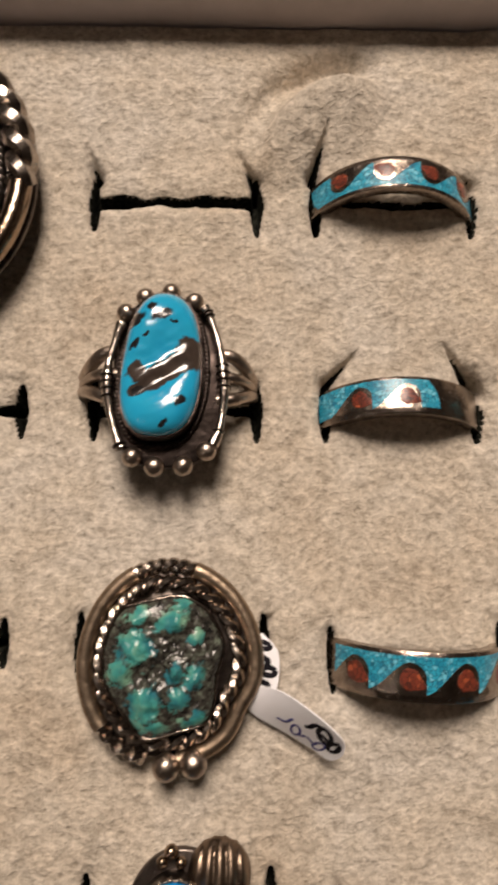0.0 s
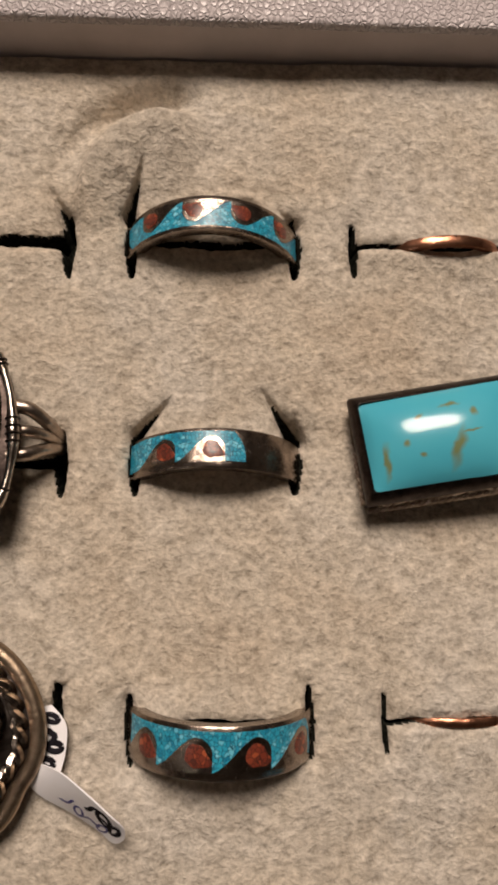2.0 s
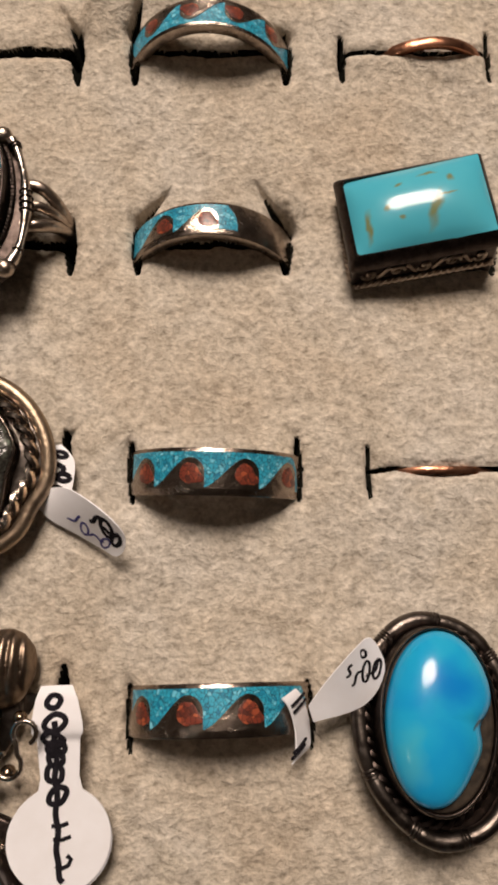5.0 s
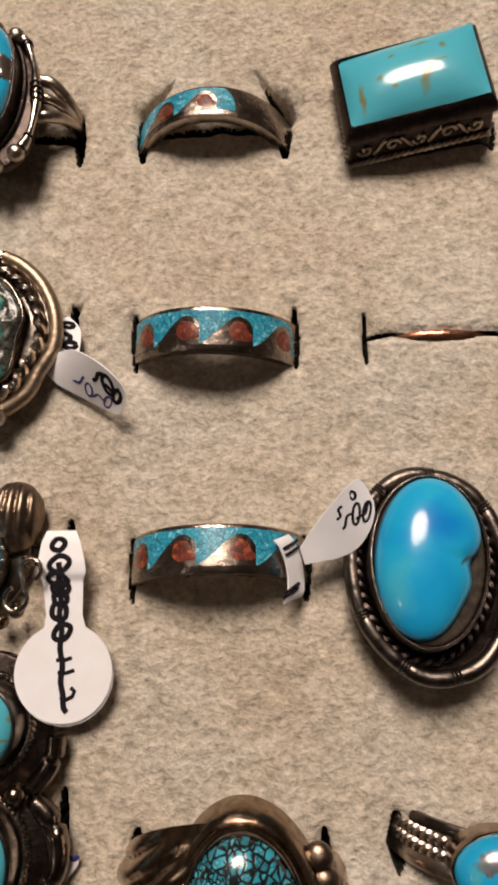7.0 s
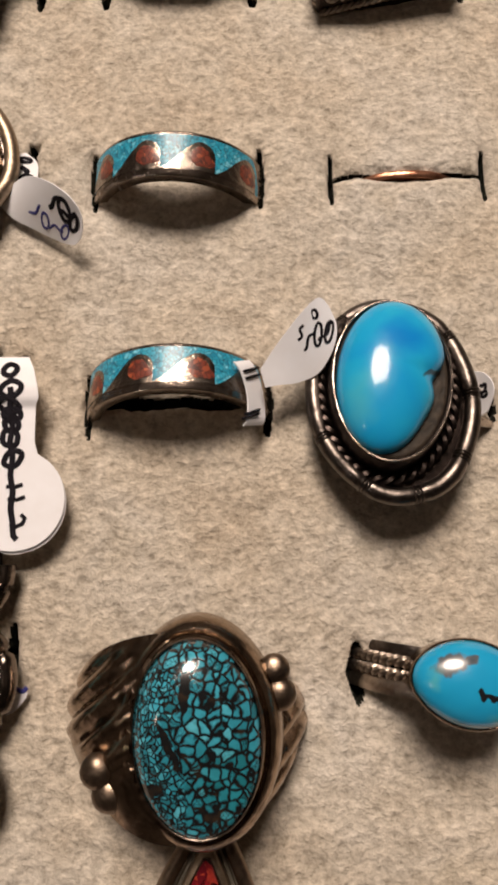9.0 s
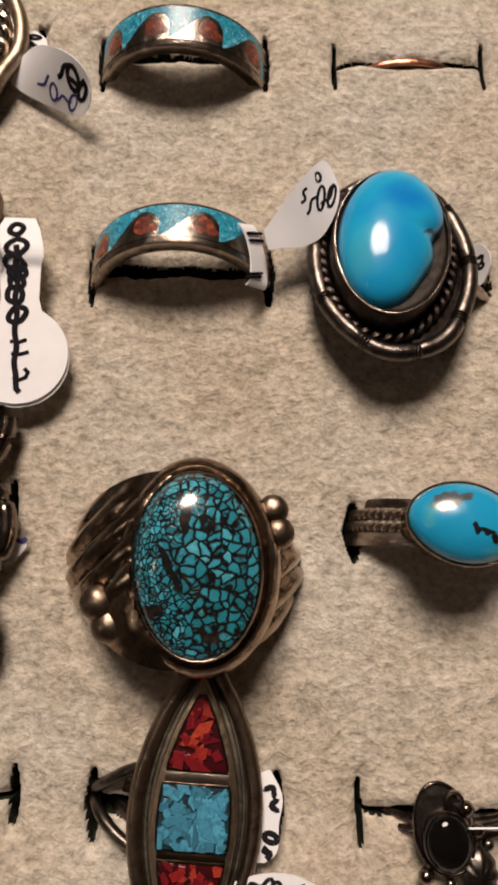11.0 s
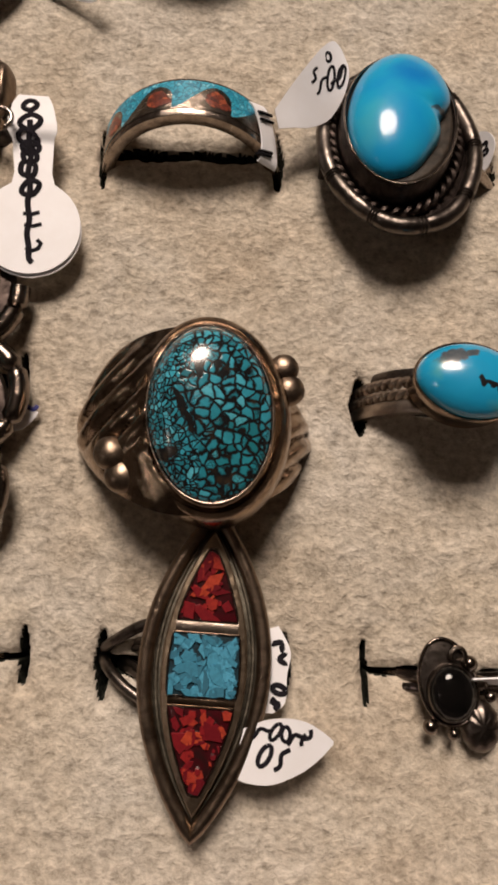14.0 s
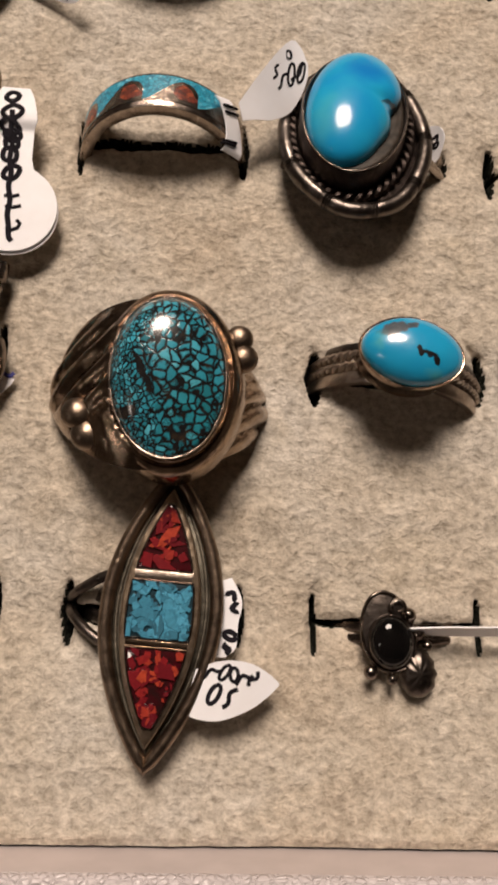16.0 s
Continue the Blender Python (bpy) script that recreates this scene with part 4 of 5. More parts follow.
oblong_ring()


# ---- tall blue oval ring ----
def tall_oval_ring():
    ring = thing("turquoise_ring", "oxidised silver ring with a tall smooth blue turquoise", "ring", 36.4, -34.6, 1.2, -10, 0, 0)
    edge = oval(8.75, 11.5, 84, 0.07, 4, ((7, 0.008, 0.5), (3, 0.012, 2.2)))
    part("back_plate", Shape().slab(edge, 1.7, 2.7, 0.3), M_BLACKENED, ring, "dark oxidised back plate")
    path = at_height(grown(edge, 0.0), 3.1)
    rad = [1.0 - 0.3 * max(0, math.cos(TAU * 9 * i / 84)) ** 10 for i in range(84)]
    part("outer_wire", Shape().tube(path, rad, 10, True), M_OXIDE, ring, "smooth notched dark silver wire")
    for k in range(9):
        i = round(84 * k / 9) % 84
        p, q = np.array(path[i]), np.array(path[(i + 1) % 84])
        t = (q - p) / np.linalg.norm(q - p)
        for d in (-0.38, 0.0, 0.38):
            c = p + t * d
            s = np.cross(t, (0, 0, 1))
            part("wire_wrap", Shape().tube([c + 0.86 * (s * math.cos(a) + np.array((0, 0, 1)) * math.sin(a)) for a in np.linspace(0, TAU, 15)[:-1]], 0.15, 6, True, tuple(t)), M_OXIDE, ring)
    stone = []
    for i in range(96):
        t = TAU * i / 96
        k = 1.11 - 0.22 * math.exp(-((((t - 6.14 + math.pi) % TAU) - math.pi) / 0.22) ** 2) - 0.15 * math.exp(-((((t - 5.62 + math.pi) % TAU) - math.pi) / 0.55) ** 2) + 0.015 * math.cos(3 * t)
        x, y = 5.35 * k * math.cos(t), 8.15 * k * math.sin(t)
        stone.append((x * 0.992 + 0.08 * y - 0.75, y * 0.99 + 1.2 + 0.03 * x))
    collar_edge = oval(6.2, 9.35, 96, 0.03, -4, (), -0.6, 1.0)
    part("rope_border", Shape().rope(at_height(grown(collar_edge, 1.25), 3.2), 0.75, 2.6), M_BLACKENED, ring, "dark twisted wire")
    part("collar", Shape().collar(collar_edge, 2.5, 6.4, 0.32, 0.15, 0.35), M_BLACKENED, ring, "tall dark silver collar")
    part("collar_lip", Shape().tube(at_height(grown(collar_edge, 0.15), 6.4), 0.13, 6, True), M_DARK, ring, "thin bright lip")
    part("setting_floor", Shape().slab(grown(collar_edge, -0.1), 2.6, 6.2, 0.5), M_MATRIX, ring, "dark stone matrix round the turquoise")
    part("stone", Shape().dome(stone, 6.3, 3.3, 18, 2.1), M_BLUE, ring, "smooth bright blue turquoise")
    part("shank", stirrup(10.6, -6.2, 3.2, 1.0), M_OXIDE, ring)
    for dy in (-1.9, 1.9):
        part("shoulder", Shape().tube([(9.0 + 3.6 * math.sin(s * 1.5), dy * (1 - 0.5 * s), 2.2 - 5.4 * s) for s in np.linspace(0, 1, 10)], [0.75 - 0.25 * s for s in np.linspace(0, 1, 10)], 8, False, (0, 1, 0)), M_SILVER, ring)
    return ring


tall_oval_ring()


# ---- heavy signet with a spiderweb stone ----
def web_signet():
    ring = thing("signet_ring", "heavy brassy silver ring with an oval spiderweb turquoise", "ring", 14.5, -68.4, 3.4, 0, 0, 2)
    ring.scale = (0.955, 0.955, 0.955)
    sh, loops = Shape(), []
    r, zc, na, nw = 13.2, -6.4, 150, 52
    for i in range(na + 1):
        a = -math.pi * 0.75 + 1.5 * math.pi * i / na
        d = abs(a)
        top = math.exp(-(d / 0.62) ** 2)
        wide = max(0.0, math.cos(min(d, math.pi / 2)))
        loop = []
        for j in range(nw + 1):
            s = -1 + 2 * j / nw
            # the bare, tapered flank carries the beads; the other flank is fluted
            bare = s if a > 0 else -s
            half = 3.0 + 7.0 * wide ** (1.2 + 0.9 * max(0.0, bare))
            plain_ = min(1.0, max(0.0, (0.5 - bare) / 0.25))
            lift = 0.3 * top * (1 - abs(s) ** 3) + 1.3 * (1 - s * s) - 0.6
            fade = max(0.0, math.sin(math.pi * min(1.0, max(0.0, (d - 0.25) / 1.35)))) ** 0.5 * (1 - s ** 4) ** 1.2
            flute = 1.15 * (abs(math.cos(math.pi * (s * half - 0.87 * r * math.sin(a)) / 3.1)) ** 0.7 - 0.7) * fade * plain_
            rr = r + lift + flute
            px, py, pz = rr * math.sin(a) - 0.3, s * half - 0.4, zc + rr * math.cos(a)
            # the seat for the setting
            seat = ((px - 2.0) / 6.6) ** 2 + ((py + 0.1) / 9.4) ** 2
            loop.append((px, py, min(pz, 6.6) if seat < 1.0 else pz))
        for j in range(nw, -1, -4):
            s = -1 + 2 * j / nw
            half = 3.0 + 7.0 * wide ** (1.2 + 0.9 * max(0.0, s if a > 0 else -s))
            loop.append(((r - 1.4) * math.sin(a) - 0.3, s * half * 0.92 - 0.4, zc + (r - 1.4) * math.cos(a)))
        loops.append(loop)
    part("shank", sh.loft(loops, True, True, True), M_BRONZE, ring, "heavy fluted silver shank")
    edge = oval(6.3, 9.15, 90, 0.0, 4, (), 2.0, -0.1)
    part("setting_rim", Shape().loft([at_height(grown(edge, g), z) for g, z in ((2.3, 3.0), (2.0, 5.4), (1.5, 6.4), (0.95, 6.7), (0.6, 6.4), (0.3, 6.9), (0.0, 7.1), (-0.3, 6.8))]), M_BRONZE, ring, "broad polished setting rim")
    part("collar", Shape().collar(edge, 5.8, 7.9, 0.2, 0.12), M_DARK, ring, "thin worn collar")
    stone = part("stone", Shape().dome(oval(6.2, 9.05, 90, 0.0, 4, (), 0, 0), 0, 2.5, 20, 2.0, lambda px, py: 0.13 * py - 0.11 * px), M_WEB, ring, "turquoise with a black spiderweb matrix")
    stone.location = (0.0020, -0.0001, 0.0076)
    for bx, by, bz, br in ((-8.3, -3.9, 5.0, 1.75), (-7.1, -6.2, 4.6, 1.8), (9.7, 5.6, 4.4, 1.6), (10.2, 3.2, 4.4, 1.7)):
        part("bead", Shape().ball((bx, by, bz), br * 1.04, 0.66), M_FRAME, ring, "silver bead")
    return ring


web_signet()


# ---- pointed marquise ring with three inlaid fields ----
def pointed(length, half, n=40, cy=0.0):
    """A closed outline with a point at each end."""
    right = [(half * (1 - s * s), cy + length * s) for s in np.linspace(-1, 1, n)]
    return right + [(-x, y) for x, y in right[::-1][1:-1]]


def cell_shape(y0, y1, half_at, inset):
    right = [(half_at(y) - inset, y) for y in np.linspace(y0, y1, 14)]
    right = [(max(x, 0.25), y) for x, y in right]
    return right + [(-x, y) for x, y in right[::-1]]


def scatter_shards(edge, z, count, size, seed, long_=1.6):
    """Small angular chips laid flat inside an outline."""
    rng = random.Random(seed)
    e = np.array(edge)
    y0, y1 = e[:, 1].min(), e[:, 1].max()
    half = len(e) // 2
    sh = Shape()
    for _ in range(count):
        y = rng.uniform(y0 + 0.2, y1 - 0.2)
        w = np.interp(y, e[:half, 1], e[:half, 0]) - 0.25
        if w < 0.25:
            continue
        x = rng.uniform(-w, w)
        s = size * rng.choice((0.35, 0.5, 0.7, 0.9, 1.35)) * rng.uniform(0.8, 1.2)
        n = rng.choice((4, 5, 5, 6))
        turn, st = rng.uniform(0, TAU), rng.uniform(0.9, long_)
        pts = []
        for i in range(n):
            a = TAU * i / n + rng.uniform(-0.3, 0.3)
            px, py = s * st * math.cos(a), s / st * math.sin(a)
            qx, qy = x + px * math.cos(turn) - py * math.sin(turn), y + px * math.sin(turn) + py * math.cos(turn)
            qy = min(max(qy, y0 + 0.06), y1 - 0.06)
            lim = max(np.interp(qy, e[:half, 1], e[:half, 0]) - 0.08, 0.05)
            pts.append((min(max(qx, -lim), lim), qy))
        h = z + rng.uniform(0.0, 0.22)
        tilt = rng.uniform(-0.2, 0.2)
        top = [(a * 0.9 + x * 0.1, b * 0.9 + y * 0.1, h + 0.12 + tilt * (a - x)) for a, b in pts]
        sh.loft([[(a, b, z - 0.3) for a, b in pts], [(a, b, h + 0.04 + tilt * (a - x)) for a, b in pts], top], True, False, True)
    return sh


def marquise_ring():
    ring = thing("marquise_ring", "long pointed silver ring inlaid with coral and turquoise", "ring", 16.9, -92.9, 0.2, 0, 0, -1.8)
    part("back_plate", Shape().slab(pointed(15.5, 5.9), 1.4, 2.6, 0.3), M_TROUGH, ring, "dark oxidised back plate")
    outer = pointed(15.5, 5.95, 46)
    part("outer_wire", Shape().tube(at_height(outer, 2.9), 0.78, 10, True), M_FRAME, ring, "worn silver outer wire")
    part("inner_wire", Shape().tube(at_height(pointed(14.4, 4.85, 46), 2.6), 0.24, 8, True), M_TROUGH, ring, "dark inner wire")
    part("frame_plate", Shape().slab(pointed(13.5, 4.25, 46), 2.3, 4.3, 0.3), M_BRASS, ring, "brassy raised frame")
    half = lambda y: 4.25 * (1 - (y / 13.5) ** 2)
    for y0, y1, mat_a, mat_b, count, seed, lab in ((4.6, 11.7, M_RESIN, M_RED, 44, 3, "red coral chips in dark resin"), (-2.6, 3.4, M_BLUE_RESIN, M_SKY, 120, 5, "blue turquoise chips in resin"), (-11.4, -3.5, M_RESIN, M_RED, 52, 9, "orange-red coral chips in resin")):
        edge = cell_shape(y0, y1, half, 0.72)
        field = part("field", Shape().slab(edge, 4.0, 4.34, 0.05), mat_a, ring, lab)
        part("chip_fill", scatter_shards(edge, 4.34, count, 0.72 if mat_b is M_RED else 0.66, seed, 1.9), mat_b, field, "", False, "stuff")
        rim = [(x, y, 4.42) for x, y in edge]
        part("field_rim", Shape().tube(rim, 0.13, 6, True), M_DARK, field)
    part("divider", Shape().tube([(-3.1, 4.0, 4.34), (0, 4.0, 4.4), (3.1, 4.0, 4.34)], 0.62, 8, False, (0, 0, 1), 0.16), M_WORN, ring, "silver dividing bar")
    part("divider", Shape().tube([(-3.3, -3.05, 4.34), (0, -3.05, 4.38), (3.3, -3.05, 4.34)], 0.5, 8, False, (0, 0, 1), 0.16), M_BRONZE, ring, "silver dividing bar")
    for dy in (1.6, -1.6):
        band = stirrup(10.4, -8.3, 1.5, 1.0)
        band.v = [(px - 0.6, py + dy * (1 if pz > -4 else 0.4) * (0.35 + 0.65 * min(1, max(0, (10.4 - abs(px)) / 5))), pz) for px, py, pz in band.v]
        part("shank", band, M_OXIDE, ring, "split dark silver shank")
        arm = through_points([(-11.0, dy * 0.1, -5.0), (-10.9, dy * 0.4, -1.6), (-9.1, dy * 1.3, 0.4), (-6.6, dy * 2.2, 1.3), (-4.0, dy * 2.5, 1.6)], 16)
        part("shank_arm", Shape().tube(arm, 0.62, 8, False, (0, 1, 0)), M_OXIDE, ring, "split silver shank arm")
    return ring


marquise_ring()


# ---- slim ring with an almond-shaped stone and twisted wires ----
def almond_ring():
    ring = thing("turquoise_ring", "slim twisted-wire silver ring with an almond-shaped turquoise", "ring", 43.2, -63.9, 1.3, -3, 0, -6)
    edge = oval(5.6, 3.95, 72, 0.0, -2, ((4, 0.012, 0.0),), -0.7, 0.0)
    part("collar", Shape().collar(edge, 3.6, 7.5, 0.26, 0.15, -0.9), M_BRONZE, ring, "smooth silver collar")
    part("setting_floor", Shape().slab(grown(edge, -0.2), 3.5, 6.6, 0.2), M_OXIDE, ring)
    part("stone", Shape().dome(edge, 7.1, 2.6, 16, 2.1), M_ALMOND, ring, "blue turquoise with a black streak")
    arc = lambda rad, yy, a0, a1, n: [(rad * math.sin(a), yy, -6.4 + rad * math.cos(a)) for a in np.linspace(radians(a0), radians(a1), n)]
    part("shank", stirrup(10.9, -6.4, 1.6, 1.0).move(Matrix.Translation((0, -1.9, 0))), M_WORN, ring, "plain silver band")
    part("shank", stirrup(10.6, -6.4, 1.2, 0.8).move(Matrix.Translation((0, 2.0, 0))), M_OXIDE, ring)
    for yy in (-0.55, 0.85):
        part("twisted_wire", Shape().rope(arc(10.6, yy, -110, 110, 60), 0.66, 1.9, False, 2, (0, 1, 0)), M_WORN, ring, "twisted silver wire")
    return ring


almond_ring()


# ---- small black onyx ring with leaf and beads ----
def onyx_ring():
    ring = thing("onyx_ring", "small dark silver ring with an oval black onyx", "ring", 42.0, -93.9, -0.3, 0, 0, 2)
    leaf = oval(2.8, 4.5, 60, -0.08, 8, ((2, 0.05, 0.5),), -0.1, 0.4)
    part("back_plate", Shape().slab(leaf, 1.4, 1.9, 0.2), M_OXIDE, ring, "dark leaf-shaped plate")
    part("leaf_rim", Shape().tube([p for p in at_height(leaf, 2.0)], 0.2, 8, True), M_DARK, ring, "bright leaf rim")
    edge = oval(2.25, 2.65, 48, 0, 2, (), 0.1, -0.6)
    part("collar", Shape().collar(edge, 1.5, 2.9, 0.22, 0.12), M_OXIDE, ring)
    part("stone", Shape().dome(edge, 2.7, 1.3, 12, 2.2), M_ONYX, ring, "black onyx")
    for bx, by, br in ((2.2, 2.2, 0.85), (3.2, 0.3, 0.75), (-2.1, -3.9, 0.8), (4.2, -1.0, 0.6), (0.2, -4.6, 0.6)):
        part("bead", Shape().ball((bx, by, 2.1), br, 0.9), M_DARK, ring, "silver bead")
    shell, loops = Shape(), []
    for j in range(9):
        s = math.cos(j / 9 * math.pi / 2)
        loops.append([(3.2 + 2.1 * s * math.cos(a) * (1 + 0.05 * math.cos(12 * a)), -4.0 + 2.6 * s * math.sin(a), 1.2 + 1.4 * math.sqrt(1 - s * s) + 0.08 * s * math.cos(9 * a)) for a in np.linspace(0, TAU, 49)[:-1]])
    part("shell", shell.loft(loops, True, False, True), M_OXIDE, ring, "fluted silver shell")
    part("scroll", Shape().tube([(1.0 + 0.8 * math.cos(a), 3.0 + 0.8 * math.sin(a), 2.2) for a in np.linspace(-1, 3.6, 14)], 0.28, 7), M_SILVER, ring)
    for dy in (-0.6, 0.7):
        part("shank", stirrup(10.0, -8.6, 1.0, 0.9).move(Matrix.Translation((2.0, dy, 0))), M_DARK, ring, "thin silver shank")
    return ring


onyx_ring()


# ---- rings half in view along one side ----
def large_rope_ring():
    ring = thing("rope_ring", "large oval silver ring with a thick twisted edge", "ring", -52.6, 54.5, 0.5)
    edge = oval(12.4, 16.6, 100, 0.0, 6)
    part("back_plate", Shape().slab(edge, 1.8, 3.0, 0.3), M_OXIDE, ring, "dark back plate")
    path = at_height(grown(edge, -0.6), 4.2)
    part("edge_rope", Shape().rope([path[i % 100] for i in range(-3, 70)], 2.1, 7.0, False), M_SILVER, ring, "thick twisted silver edge")
    part("edge_wire", Shape().tube([path[i % 100] for i in range(70, 98)], 1.5, 12), M_BRONZE, ring, "smooth silver edge")
    part("outer_wire", Shape().tube(at_height(grown(edge, 0.5), 2.6), 0.6, 8, True), M_OXIDE, ring)
    part("inner_rope", Shape().rope(at_height(grown(edge, -3.4), 3.6), 0.7, 2.0), M_OXIDE, ring)
    part("centre", Shape().dome(grown(edge, -5.0), 3.0, 1.6, 10), M_OXIDE, ring)
    part("shank", stirrup(10.5, -7.8, 3.0, 1.0), M_SILVER, ring)
    return ring


large_rope_ring()


def leaf_ring():
    ring = thing("leaf_ring", "dark silver ring with leaf, wire scroll and turquoise", "ring", -17.0, -33.0, 0.6)
    part("back_plate", Shape().slab(oval(6.2, 7.4, 60, 0, 0), 1.4, 2.2, 0.3), M_OXIDE, ring, "dark back plate")
    stone = oval(4.3, 5.6, 60, 0, 0, (), -0.6, -0.6)
    part("collar", Shape().collar(stone, 2.0, 4.6, 0.3), M_OXIDE, ring)
    for k in range(26):
        a = TAU * k / 26
        part("claw", Shape().ball((-0.6 + 4.55 * math.cos(a), -0.6 + 5.85 * math.sin(a), 4.6), 0.32, 1.2, 8, 6), M_SILVER, ring)
    part("stone", Shape().dome(stone, 4.3, 2.0, 12), M_BLUE, ring, "bright blue turquoise")
    leaf, loops = Shape(), []
    for j in range(22):
        s = math.cos(j / 22 * math.pi / 2)
        loops.append([(4.2 + 3.5 * s * math.cos(a) * (1 + 0.1 * math.sin(a)), 4.5 + 4.4 * s * math.sin(a), 2.2 + 2.6 * math.sqrt(1 - s * s) + 0.42 * abs(math.cos(8.0 * s * math.cos(a) * (1 + 0.25 * s * math.sin(a))))) for a in np.linspace(0, TAU, 97)[:-1]])
    part("leaf", leaf.loft(loops, True, False, True), M_FRAME, ring, "domed silver leaf")
    for bx, by, bz, br in ((6.6, -0.6, 3.6, 0.8), (-1.2, 7.4, 3.0, 0.8), (-0.1, 6.4, 3.2, 0.65), (-2.2, 6.3, 3.0, 0.65), (5.6, -6.4, 3.4, 0.9), (3.8, -7.6, 3.4, 1.0)):
        part("bead", Shape().ball((bx, by, bz), br), M_BRONZE, ring, "small bead")
    s_path = [(7.9 + 1.25 * math.cos(a), -1.6 + 1.25 * math.sin(a), 6.0) for a in np.linspace(-1.0, 3.9, 14)] + [(6.4 + 1.35 * math.cos(a), -4.9 + 1.35 * math.sin(a), 5.9) for a in np.linspace(0.9, -4.3, 14)]
    part("scroll", Shape().tube(s_path, 0.28, 8), M_SILVER, ring, "bright wire scroll")
    part("shank", stirrup(10.2, -7.6, 2.6, 1.0), M_OXIDE, ring)
    return ring


leaf_ring()


def lobed_ring(label, x, y, stone_a, stone_b, sx, sy, lobes):
    ring = thing("lobed_ring", label, "ring", x, y, 0.3)
    plate = oval(7.4, 8.6, 60)
    part("back_plate", Shape().slab(plate, 1.2, 2.2, 0.3), M_BLACKENED, ring, "dark back plate")
    stone = oval(stone_a, stone_b, 60, 0, 0, (), sx, sy)
    part("collar", Shape().collar(stone, 2.0, 5.6, 0.35), M_OXIDE, ring)
    part("rope_border", Shape().rope(at_height(grown(stone, 1.1), 2.3), 0.5, 1.4), M_SILVER, ring)
    part("stone", Shape().dome(stone, 5.2, 2.2, 12), M_OCHRE, ring, "blue-green turquoise")
    for cx, cy, rad, a0, a1 in lobes:
        n = 24
        path = [(cx + rad * math.cos(a), cy + rad * math.sin(a), 2.6) for a in np.linspace(radians(a0), radians(a1), n)]
        part("lobe_wire", Shape().tube(path, [1.15 - 0.5 * (abs(i - 6) < 1 or abs(i - 17) < 1) for i in range(n)], 10), M_DARK, ring, "notched silver wire")
    part("shank", stirrup(10.2, -7.8, 2.6, 1.0), M_OXIDE, ring)
    return ring


first_lobed = lobed_ring("notched silver ring with a small blue-green turquoise", -14.4, -52.8, 3.9, 4.4, 0.4, 0.6, ((2.0, -1.0, 6.4, -75, 5), (1.0, 1.0, 7.2, 120, 250)))
part("bead", Shape().ball((4.4, -6.6, 3.4), 1.3), M_BRONZE, first_lobed, "round silver bead")
lobed_ring("notched silver ring with rope edge and turquoise", -13.4, -68.0, 4.4, 5.6, -0.6, 1.6, ((2.6, 2.4, 6.0, -62, 62), (1.4, -8.2, 6.2, -70, 62), (-1.0, 0.0, 7.0, 110, 250)))


# ---- paper tags ----
def price_tag(label, x, y, z, rx=0.0, ry=0.0, rz=0.0):
    return thing("price_tag", label, "price tag", x, y, z, rx, ry, rz, "paper price tags")


